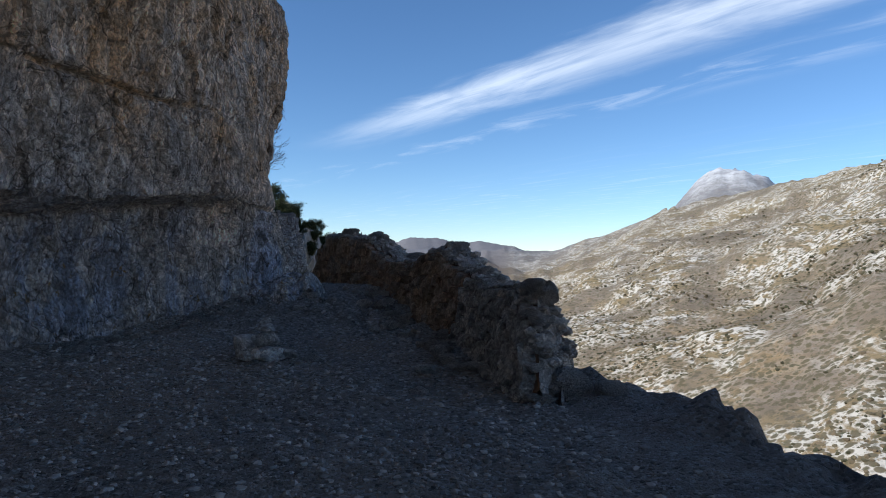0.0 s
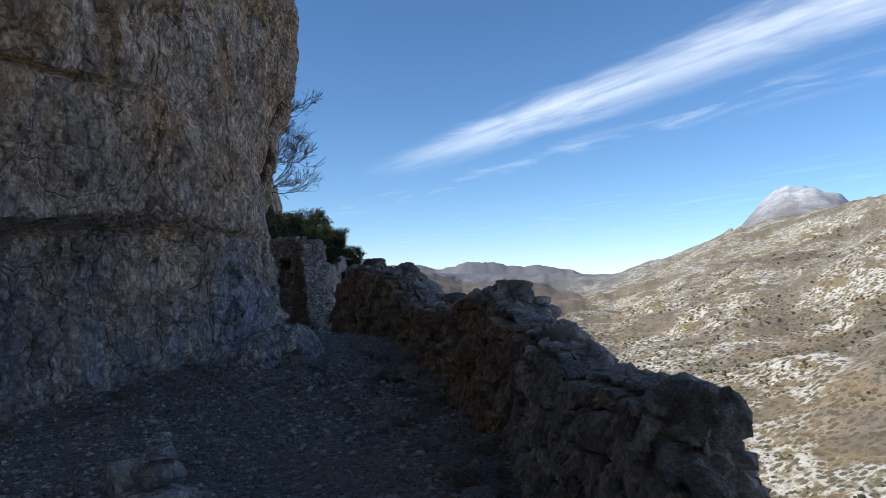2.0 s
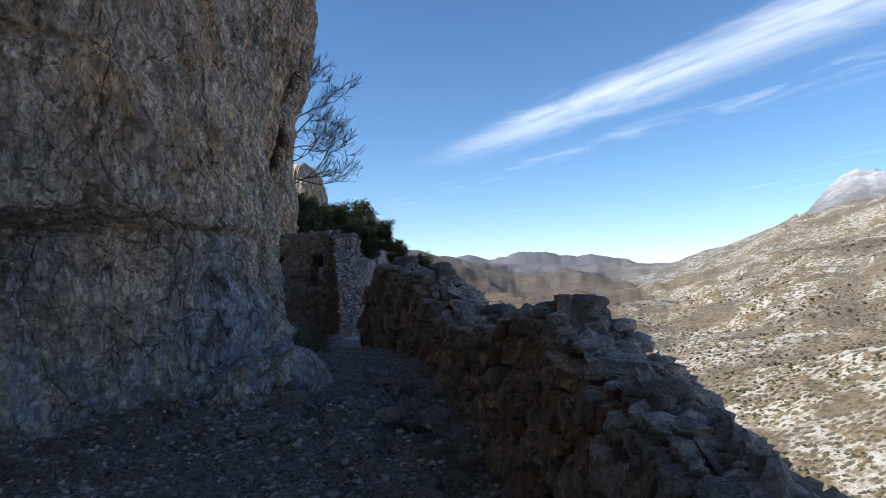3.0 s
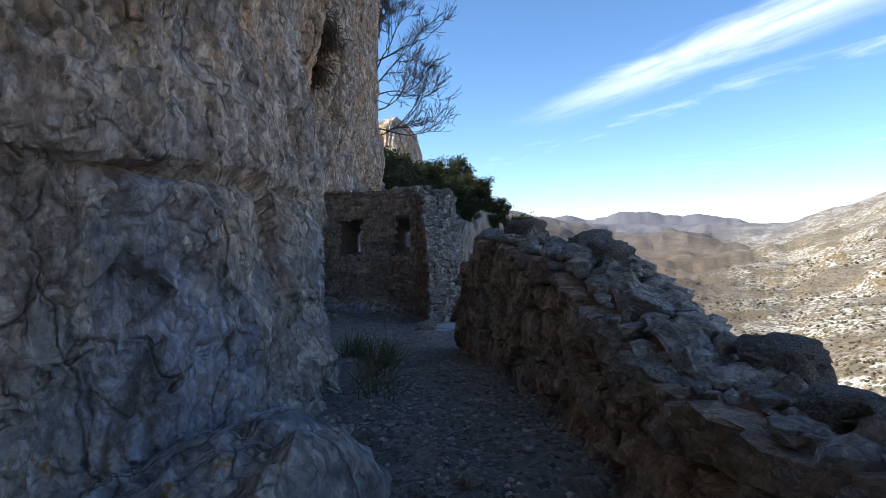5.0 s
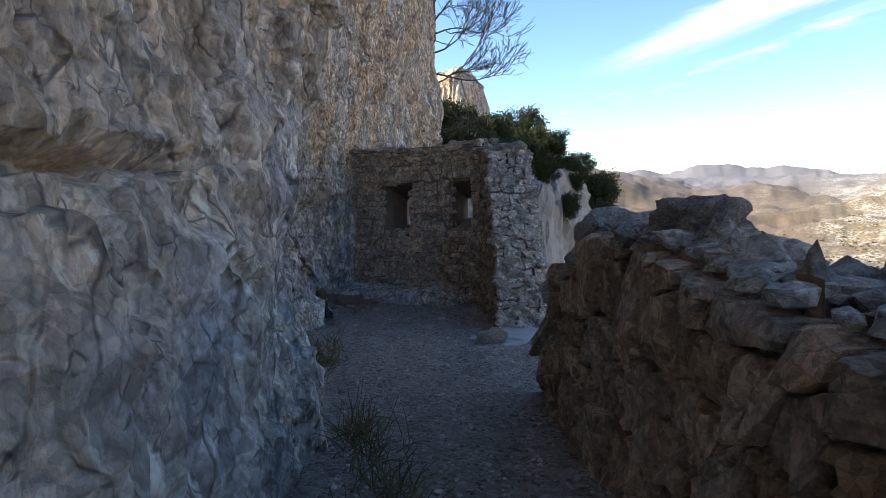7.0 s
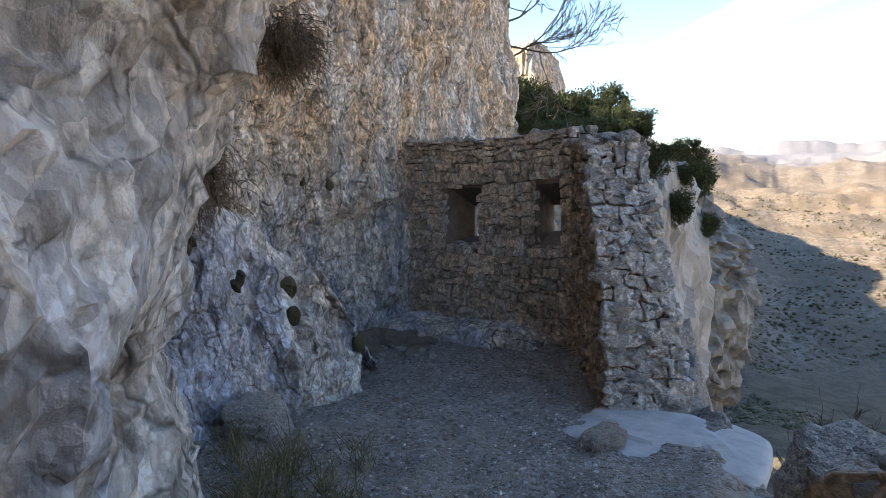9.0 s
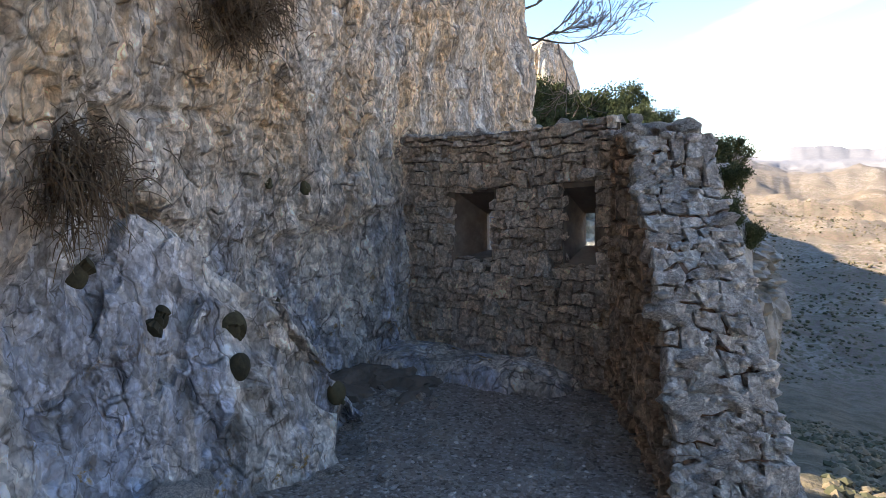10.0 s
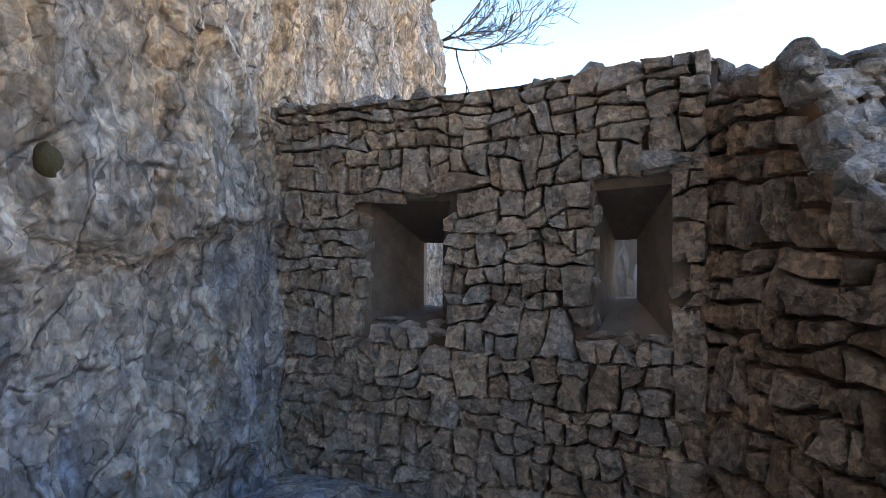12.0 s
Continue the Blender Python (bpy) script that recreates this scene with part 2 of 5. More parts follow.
def hillside(n, v):
    big = n.noise(v, 0.009, 6, 0.6, 0.5)
    mid = n.noise(v, 0.03, 8, 0.65, 0.6)
    fine_ = n.noise(v, 0.16, 7, 0.72)
    speck = n.noise(v, 0.45, 6, 0.75)
    band = n.noise(n.stretch(v, 0.35, 0.35, 2.6), 0.05, 6, 0.62, 0.7)
    c = n.mix(n.smooth(big, 0.4, 0.6), (0.25, 0.185, 0.10), (0.20, 0.155, 0.115))
    c = n.mix(n.smooth(mid, 0.5, 0.66, 0, 0.7), c, (0.29, 0.20, 0.10))
    rocks = n.math("MULTIPLY", n.smooth(n.math("ADD", n.math("MULTIPLY", band, 0.6), n.math("MULTIPLY", mid, 0.4)), 0.43, 0.50), n.smooth(fine_, 0.43, 0.52))
    rocks = n.math("MULTIPLY", rocks, n.smooth(big, 0.58, 0.46, 0.12, 1.0))
    at = n.add("ShaderNodeSeparateXYZ", ins={0: v})
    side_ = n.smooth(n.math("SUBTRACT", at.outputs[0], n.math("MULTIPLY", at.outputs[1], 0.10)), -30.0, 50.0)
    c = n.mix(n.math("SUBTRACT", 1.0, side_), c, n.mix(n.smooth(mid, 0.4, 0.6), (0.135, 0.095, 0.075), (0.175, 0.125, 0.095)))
    rocks = n.math("MULTIPLY", rocks, n.smooth(side_, 0.0, 1.0, 0.15, 1.0))
    c = n.mix(n.math("MULTIPLY", rocks, 0.9), c, (0.64, 0.60, 0.54))
    dots = n.voronoi(v, 0.34)
    dots2 = n.voronoi(v, 0.85)
    c = n.mix(n.math("MULTIPLY", n.smooth(dots, 0.52, 0.34), n.smooth(fine_, 0.36, 0.5, 0.25, 0.95)), c, (0.12, 0.10, 0.06))
    c = n.mix(n.math("MULTIPLY", n.smooth(dots2, 0.45, 0.3), n.smooth(speck, 0.4, 0.6, 0.0, 0.8)), c, (0.10, 0.095, 0.05))
    c = n.mix(n.smooth(speck, 0.54, 0.64, 0, 0.6), c, (0.085, 0.085, 0.05))
    c = n.mix(n.smooth(mid, 0.44, 0.34, 0, 0.7), c, (0.17, 0.14, 0.105))
    zs = n.add("ShaderNodeSeparateXYZ", ins={0: v})
    # thick scrub below the ledge; its colour also carries the valley floor's shade
    dist_ = n.add("ShaderNodeVectorMath", ins={0: v})
    dist_.operation = "LENGTH"
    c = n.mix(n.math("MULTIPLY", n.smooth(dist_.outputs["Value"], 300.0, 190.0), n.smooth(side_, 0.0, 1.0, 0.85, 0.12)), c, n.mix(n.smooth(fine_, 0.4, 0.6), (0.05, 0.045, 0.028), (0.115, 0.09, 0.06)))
    # distance haze painted into the colour: far land turns blue-grey
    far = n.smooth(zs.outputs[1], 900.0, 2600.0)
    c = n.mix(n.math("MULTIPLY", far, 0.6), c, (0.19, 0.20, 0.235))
    snow = n.math("MULTIPLY", n.smooth(n.math("ADD", zs.outputs[2], n.math("MULTIPLY", n.math("SUBTRACT", n.noise(v, 0.012, 8, 0.7), 0.5), 260.0)), 230.0, 420.0), n.smooth(zs.outputs[1], 1500.0, 2200.0))
    c = n.mix(n.math("MULTIPLY", snow, n.smooth(n.noise(v, 0.03, 8, 0.75), 0.36, 0.56, 0.35, 1.0)), c, (0.60, 0.60, 0.62))
    return c, fine_, 0.6, 2.5


def plain(c0, c1, scale, bump=0.4, dist=0.01):
    def build(n, v):
        rnd = n.add("ShaderNodeObjectInfo").outputs["Random"]
        isl = n.add("ShaderNodeNewGeometry").outputs["Random Per Island"]
        f = n.noise(v, scale, 6, 0.65)
        r = n.math("ADD", n.math("MULTIPLY", f, 0.7), n.math("MULTIPLY", n.math("FRACT", n.math("ADD", rnd, isl)), 0.4))
        return n.mix(n.smooth(r, 0.3, 0.8), c0, c1), f, bump, dist
    return build


CLIFF = material("limestone_cliff", cliff_rock)
GRAVEL = material("gravel", gravel_ground)
STONE = material("masonry_stone", rubble((0.76, 0.60, 0.455), (0.38, 0.27, 0.19), (0.78, 0.71, 0.63)))
STONE_GREY = material("weathered_stone", rubble((0.63, 0.575, 0.515), (0.28, 0.24, 0.20), (0.76, 0.735, 0.69)))
STONE_PALE = material("pale_stone", rubble((0.74, 0.70, 0.64), (0.36, 0.33, 0.29), (0.84, 0.81, 0.77)))
STONE_RED = material("earthy_stone", rubble((0.54, 0.385, 0.265), (0.27, 0.175, 0.12), (0.64, 0.51, 0.39)))
MORTAR_AND_SHADE = material("mortar_and_niche_shade", plain((0.13, 0.10, 0.08), (0.29, 0.23, 0.18), 9, 0.7, 0.03))
MORTAR_RED = material("earth_mortar", plain((0.10, 0.06, 0.04), (0.21, 0.13, 0.09), 9, 0.7, 0.03))
SLAB = material("pale_slab", plain((0.22, 0.225, 0.23), (0.44, 0.44, 0.43), 7, 0.5, 0.02))
PEBBLE = material("loose_stone", plain((0.20, 0.185, 0.17), (0.54, 0.51, 0.475), 12, 0.5, 0.01))
HILL = material("scrub_hillside", hillside)
LEAF = material("evergreen_leaf", plain((0.03, 0.04, 0.018), (0.075, 0.085, 0.035), 3, 0.0))
DRY = material("dry_plant", plain((0.07, 0.045, 0.028), (0.17, 0.12, 0.075), 6, 0.0))
TWIG = material("bare_twig", plain((0.10, 0.08, 0.07), (0.20, 0.17, 0.15), 4, 0.0))
SCRUB = material("hill_scrub", plain((0.05, 0.052, 0.028), (0.17, 0.13, 0.085), 0.1, 0.0))
ROCK_SCRUB = material("scrubby_rock", plain((0.05, 0.047, 0.033), (0.40, 0.375, 0.34), 1.6, 0.9, 0.12))
EARTH = material("dark_earth", plain((0.05, 0.042, 0.035), (0.16, 0.13, 0.105), 14, 0.9, 0.03))
GRASS = material("dry_grass", plain((0.10, 0.09, 0.045), (0.24, 0.20, 0.11), 3, 0.0))
MOSS = material("dark_moss", plain((0.025, 0.023, 0.015), (0.09, 0.075, 0.04), 20, 0.6, 0.02))


# ---- shape helpers ----
def lattice(ix, iy, iz, seed):
    h = (ix.astype(np.int64) * 374761393 + iy.astype(np.int64) * 668265263 + iz.astype(np.int64) * 2147483647 + seed * 974711) & 0xFFFFFFFF
    h = ((h ^ (h >> 13)) * 1274126177) & 0xFFFFFFFF
    h = ((h ^ (h >> 16)) * 2246822519) & 0xFFFFFFFF
    return ((h ^ (h >> 15)) & 0xFFFFFF) / float(0xFFFFFF) * 2 - 1


def value_noise(x, y, z, seed=0):
    """Smooth noise between -1 and 1 on arrays."""
    ix, iy, iz = np.floor(x), np.floor(y), np.floor(z)
    f = [(k * k * k * (k * (k * 6 - 15) + 10)) for k in (x - ix, y - iy, z - iz)]
    out = 0.0
    for a_ in (0, 1):
        for b_ in (0, 1):
            for c_ in (0, 1):
                wgt = (f[0] if a_ else 1 - f[0]) * (f[1] if b_ else 1 - f[1]) * (f[2] if c_ else 1 - f[2])
                out = out + wgt * lattice(ix + a_, iy + b_, iz + c_, seed)
    return out


def fbm(x, y, z, octaves=4, gain=0.5, seed=0, ridged=False):
    x, y, z = np.broadcast_arrays(np.asarray(x, float), np.asarray(y, float), np.asarray(z, float))
    total, amp = 0.0, 1.0
    for o in range(octaves):
        v = value_noise(x * 2.03 ** o + 17.3 * o, y * 2.03 ** o - 9.1 * o, z * 2.03 ** o + 4.7 * o, seed + o)
        total = total + amp * (1 - 2 * np.abs(v) if ridged else v)
        amp *= gain
    return total


def chips(x, y, z, seed=0):
    """Stepped noise: facets with sharp breaks between them, as broken rock has."""
    wx = x + 0.35 * value_noise(x * 1.7, y * 1.7, z * 1.7, seed + 5)
    wz = z + 0.35 * value_noise(x * 1.7 + 9, y * 1.7, z * 1.7, seed + 6)
    wy = y + 0.35 * value_noise(x * 1.7, y * 1.7 + 5, z * 1.7, seed + 7)
    ix, iy, iz = np.floor(wx), np.floor(wy), np.floor(wz)
    best, val = np.full(np.shape(wx), 9.0), np.zeros(np.shape(wx))
    for a_ in (-1, 0, 1):
        for b_ in (-1, 0, 1):
            for c_ in (-1, 0, 1):
                jx, jy, jz = ix + a_, iy + b_, iz + c_
                cx, cy, cz = (j + 0.5 + 0.45 * lattice(jx, jy, jz, seed + k) for k, j in enumerate((jx, jy, jz)))
                d = (wx - cx) ** 2 + (wy - cy) ** 2 + (wz - cz) ** 2
                tilt = lattice(jx, jy, jz, seed + 11) + 1.1 * lattice(jx, jy, jz, seed + 12) * (wy - cy) + 1.1 * lattice(jx, jy, jz, seed + 13) * (wz - cz)
                near = d < best
                best, val = np.where(near, d, best), np.where(near, tilt, val)
    return val


def grid_mesh(name, X, Y, Z, flip=False):
    """A mesh over three arrays of one shape."""
    n, m = X.shape
    idx = np.arange(n * m).reshape(n, m)
    q = np.stack([idx[:-1, :-1], idx[1:, :-1], idx[1:, 1:], idx[:-1, 1:]], -1).reshape(-1, 4)
    if flip:
        q = q[:, ::-1]
    return fast_mesh(name, np.stack([X, Y, Z], -1).reshape(-1, 3), q)


def fast_mesh(name, verts, faces):
    """A mesh from vertices and faces that all have the same number of corners."""
    me = bpy.data.meshes.new(name)
    faces = np.asarray(faces)
    k = faces.shape[1]
    me.vertices.add(len(verts))
    me.vertices.foreach_set("co", np.asarray(verts, np.float32).ravel())
    me.loops.add(faces.size)
    me.loops.foreach_set("vertex_index", faces.astype(np.int32).ravel())
    me.polygons.add(len(faces))
    me.polygons.foreach_set("loop_start", np.arange(0, faces.size, k, dtype=np.int32))
    me.update(calc_edges=True)
    return me


def put(name, me, mat, parent=None, label="", category="", group="", kind="", smooth=False):
    ob = new(name, me)
    if not me.materials:
        me.materials.append(mat)
    me.polygons.foreach_set("use_smooth", np.full(len(me.polygons), smooth))
    if parent:
        ob.parent = parent
    return tagged(ob, label, category, group, kind)


def empty(name, at, label, category, group="", kind=""):
    ob = new(name)
    ob.matrix_world = Matrix.Translation(at)
    return tagged(ob, label, category, group, kind)


def lerp(x, xs, ys):
    """Rounded interpolation through a few values."""
    d = 0.35
    return (np.interp(x - d, xs, ys) + 2 * np.interp(x, xs, ys) + np.interp(x + d, xs, ys)) / 4


# ---- the ledge: plan and levels ----
PATH_Y = [-6, 0, 3, 6, 8.2, 9.1, 10.4, 11.5, 13.5, 15, 16.5, 20]
PATH_Z = [-0.2, 0.0, 0.18, 0.32, 0.45, 0.72, 0.96, 0.90, 0.68, 0.62, 0.50, 0.46]
EDGE_Y = [-6, 0, 3, 4.6, 5.4, 6.0, 8.0, 11.0, 13.0, 14.4, 15.4, 16.4, 17.2, 19.0, 21]
EDGE_X = [2.4, 2.25, 2.08, 2.1, 1.55, 1.15, 0.75, -0.35, -1.2, -2.1, -2.75, -3.0, -3.4, -4.0, -4.3]


def floor_z(x, y):
    z = lerp(y, PATH_Y, PATH_Z)
    z = z + 0.035 * fbm(x * 0.9, y * 0.9, 0, 3, 0.5, 3) + 0.018 * fbm(x * 4, y * 4, 0, 4, 0.65, 8)
    # rough bedrock steps where the path climbs
    climb = np.exp(-((y - 9.3) / 0.8) ** 2)
    return z + climb * (0.07 * chips(x * 2.6, y * 2.6, 0 * x, 21) + 0.05 * fbm(x * 4, y * 4, 0, 3, 0.6, 14))


def build_ground():
    ys = np.arange(-6, 21, 0.06)
    rim = np.concatenate([np.linspace(-9.0, 0, 130), np.array([0.06, 0.12, 0.2, 0.35, 0.6, 1.0, 1.8, 3.0])])
    Y = np.repeat(ys[:, None], len(rim), 1)
    ex = lerp(ys, EDGE_Y, EDGE_X)[:, None] + 0.12 * fbm(ys * 1.3, 0, 0, 3, 0.6, 4)[:, None]
    k = rim[None, :]
    X = np.where(k <= 0, -9.0 + (k + 9.0) / 9.0 * (ex + 9.0), ex + k)
    Z = floor_z(X, Y)
    drop = np.clip(X - ex, 0, None)
    steep = np.interp(Y, [14.0, 15.6, 17.6, 19.2], [1.6, 0.55, 0.8, 2.6])
    Z = Z - np.where(drop > 0, steep * drop + np.interp(Y, [14.0, 16.5], [0.6, 0.35]) * (1 - np.exp(-drop / 0.15)), 0) + 0.10 * np.exp(-((X - ex) / 0.25) ** 2) * fbm(X * 3, Y * 3, 0, 3, 0.6, 9)
    bank = np.exp(-((X - ex + 0.15) / 0.4) ** 2) * np.clip((6.0 - Y) / 1.0, 0, 1)
    Z = Z + bank * (0.09 + 0.06 * fbm(X * 2.6, Y * 2.6, 0, 4, 0.6, 19))
    put("ground", grid_mesh("ground", X, Y, Z), GRAVEL, kind="structure", smooth=True, label="grey-brown gravel path on a rock ledge", category="ground")


# ---- the cliff: how far out its face stands (x) along y at several heights ----
CLIFF_Y = [-6.0, 2.0, 6.5, 7.7, 8.5, 9.2, 9.7, 10.6, 11.6, 12.6, 13.35, 13.75, 14.6, 15.5, 16.5, 17.7, 19.2, 23.0, 23.7, 26.0]
CLIFF_AT = [
    (-0.6, [-6.0, -5.8, -4.9, -4.5, -4.1, -3.0, -2.2, -2.1, -2.7, -3.3, -4.1, -5.4, -6.1, -6.5, -6.9, -7.1, -7.1, -7.2, -7.6, -9.5]),
    (0.5, [-6.2, -6.0, -5.0, -4.55, -4.15, -3.2, -2.35, -2.3, -2.85, -3.45, -4.2, -5.5, -6.2, -6.6, -7.05, -7.3, -7.3, -7.4, -7.8, -9.5]),
    (1.3, [-6.4, -6.2, -5.2, -4.75, -4.3, -3.3, -2.6, -2.62, -3.05, -3.6, -4.35, -5.7, -6.4, -6.85, -7.25, -7.4, -7.45, -7.5, -7.9, -9.5]),
    (1.93, [-6.3, -6.0, -5.05, -4.55, -4.05, -3.2, -2.72, -2.72, -3.1, -3.6, -4.45, -5.8, -6.5, -6.95, -7.25, -7.3, -7.45, -7.5, -7.9, -9.5]),
    (2.10, [-5.6, -5.2, -4.4, -3.75, -3.3, -3.0, -2.8, -2.8, -3.15, -3.45, -4.35, -5.6, -6.4, -6.85, -7.1, -7.1, -7.4, -7.55, -7.95, -9.5]),
    (3.0, [-5.3, -4.9, -4.1, -3.55, -3.2, -2.95, -2.9, -3.0, -3.3, -3.45, -3.85, -4.5, -5.9, -6.65, -6.9, -7.1, -7.35, -7.6, -8.0, -9.5]),
    (4.2, [-5.0, -4.6, -3.85, -3.4, -3.2, -3.12, -3.1, -3.2, -3.4, -3.4, -3.5, -3.75, -5.5, -6.3, -6.7, -6.95, -7.2, -7.7, -8.1, -9.5]),
    # Near end of these rows is an unseen roof, added to darken the path.
    (6.0, [3.5, 2.0, -1.8, -3.0, -3.1, -3.15, -3.2, -3.4, -3.4, -3.35, -3.25, -3.4, -5.2, -6.0, -6.4, -6.7, -6.95, -7.8, -8.2, -9.5]),
    # Further along, set back out of view to let skylight onto the terrace.
    (9.0, [10.0, 8.0, 3.5, 0.5, -1.0, -2.2, -3.4, -4.0, -4.2, -4.3, -4.4, -4.6, -5.9, -6.4, -6.8, -7.1, -7.3, -7.8, -8.2, -9.5]),
    (15.0, [4.0, 4.0, 1.0, -1.0, -2.5, -3.5, -4.5, -5.4, -6.0, -6.2, -6.4, -6.6, -7.6, -8.0, -8.4, -8.6, -8.8, -9.2, -8.8, -10.5]),
]


def cliff_x(Y, Z):
    hs = np.array([h for h, _ in CLIFF_AT])
    cols = np.stack([lerp(Y, CLIFF_Y, row) for _, row in CLIFF_AT])
    k = np.clip(np.searchsorted(hs, Z) - 1, 0, len(hs) - 2)
    f = (Z - hs[k]) / (hs[k + 1] - hs[k])
    f = np.clip(f, 0, 1)
    lo, hi = np.take_along_axis(cols, k[None], 0)[0], np.take_along_axis(cols, k[None] + 1, 0)[0]
    return lo * (1 - f) + hi * f


def build_cliff():
    ys = np.concatenate([np.arange(-6, 5, 0.16), np.arange(5, 19.4, 0.028), np.arange(19.4, 26, 0.08)])
    zs = np.concatenate([np.arange(-0.6, 3.6, 0.03), np.arange(3.6, 7, 0.05), np.arange(7, 15.1, 0.3)])
    Y, Z = np.meshgrid(ys, zs, indexing="ij")
    # bedding and leaning joints shift the plan a little
    Yw = Y + 0.10 * fbm(Y * 0.9, Z * 0.9, 3.0, 3, 0.5, 31)
    Zw = Z + 0.12 * fbm(Y * 0.7, Z * 0.7, 7.0, 3, 0.5, 37)
    X = cliff_x(Yw, Zw)
    rough = 0.5 + 0.5 * np.clip((Z - 0.3) / 1.5, 0, 1)
    X = X + 0.16 * fbm(Y * 0.55, Z * 0.40, X * 0.3, 4, 0.5, 41) * rough
    gy, gz = np.gradient(X, ys, zs)
    nx = 1 / np.sqrt(1 + gy ** 2 + gz ** 2)
    D = 0.045 * chips(Y * 1.9, Z * 1.1, X * 1.9, 45) * rough + 0.05 * fbm(Y * 1.6, Z * 1.1, X * 1.6, 4, 0.5, 47, True) + 0.017 * chips(Y * 5.0, Z * 2.8, X * 5.0, 55)
    D = D + 0.014 * chips(Y * 12.0, Z * 7.0, X * 12, 58) + 0.026 * fbm(Y * 7, Z * 4, X * 7, 4, 0.7, 61)
    # narrow bedding cracks
    crack = fbm(Y * 0.8, Z * 0.0 + 1.5, 0, 3, 0.5, 71) * 0.05
    for level, y0, y1, depth in ((2.10, 9.2, 12.3, 0.15), (3.35, 6.0, 9.4, 0.16), (2.75, 14.9, 17.2, 0.06)):
        on = np.clip((Y - y0) * 3, 0, 1) * np.clip((y1 - Y) * 3, 0, 1) * np.clip(0.75 + 0.9 * value_noise(Y * 2.2, Z * 0, 5.0 + 0 * Y, 77), 0.1, 1)
        D = D - depth * np.exp(-((Z - level - crack) / 0.03) ** 2) * on + 0.015 * on * np.clip((Z - level - crack) / 0.05, 0, 1) * np.exp(-np.clip(Z - level, 0, None) / 0.5)
    # an upright crevice that holds hanging plants
    D = D - 0.22 * np.exp(-((Y - 12.5 - 0.12 * (Z - 3.5)) / 0.13) ** 2) * np.clip((Z - 2.5) / 0.5, 0, 1)
    # the slanting cleft above the terrace floor
    line = 1.90 - 1.03 * (Y - 15.75) + 0.08 * fbm(Y * 1.5, 0 * Y, 4.0, 3, 0.5, 73)
    ends = np.clip((Y - 14.8) * 3, 0, 1) * np.clip((17.2 - Y) * 3, 0, 1)
    cleft = np.exp(-((Z - line) / 0.13) ** 2) * ends
    below = np.clip((line - Z) / 0.25, 0, 1) * ends
    D = D - 0.34 * cleft + 0.10 * below
    D = D * (0.35 + 0.65 * nx)
    X, Y, Z = X + D * nx, Y - D * nx * gy, Z - D * nx * gz
    put("cliff_wall", grid_mesh("cliff_wall", X, Y, Z), CLIFF, kind="structure", label="grey and ochre overhanging limestone cliff face with an unseen roof added for shade", category="cliff")
    # the mountain behind, so that the cliff is solid and throws its shade
    m = 60
    top = np.linspace(0, 1, m)
    ys2 = ys[::4]
    Xt = cliff_x(ys2, np.full(len(ys2), 14.9))[:, None] - 120 * top[None, :] ** 1.5
    Zt = 15.05 + np.interp(ys2, [-6, 14, 24], [62, 50, 14])[:, None] * top[None, :] ** 1.3 + 1.2 * fbm(Xt * 0.2, ys2[:, None] * 0.2, 0, 4, 0.5, 81) * np.clip(top * 8, 0, 1)
    put("upper_slope", grid_mesh("upper_slope", Xt, np.repeat(ys2[:, None], m, 1), Zt, True), CLIFF, kind="structure", label="rocky slope above the cliff", category="mountain")
    back_y = np.linspace(-6, -140, 40)
    X2 = np.interp(back_y, [-140, -6], [-8, -5.6])[:, None] + 0 * zs[None, ::6] + 1.0 * fbm(back_y[:, None] * 0.15, zs[None, ::6] * 0.2, 0, 4, 0.5, 91) + np.interp(zs[None, ::6], [0, 3, 9, 15], [-0.5, 0.6, 2.0, 1.6])
    put("cliff_wall_behind", grid_mesh("cliff_wall_behind", X2, np.repeat(back_y[:, None], len(zs[::6]), 1), np.repeat(zs[None, ::6], 40, 0), True), CLIFF, kind="structure", label="limestone cliff carrying on along the ledge", category="cliff")


# ---- far land: one sheet in rings about the ledge ----
AZ = [-180, -130, -100, -60, -30, -16, -8, -3, 4, 10, 14, 20, 26, 35, 60, 100, 140, 180]
VALLEY_R = [160, 140, 60, 40, 60, 140, 230, 260, 250, 230, 210, 190, 170, 150, 130, 130, 150, 160]
VALLEY_Z = [-60, -40, 20, 30, -10, -40, -62, -68, -70, -70, -68, -66, -64, -60, -60, -60, -60, -60]
CREST_R = [900, 700, 320, 260, 500, 1500, 2300, 2900, 2600, 2300, 1900, 1500, 1150, 850, 700, 700, 900, 900]
CREST_EL = [6, 12, 25, 28, 12, 3.0, 1.5, 1.0, 0.9, 1.0, 2.2, 4.5, 5.7, 7.9, 10, 10, 8, 6]


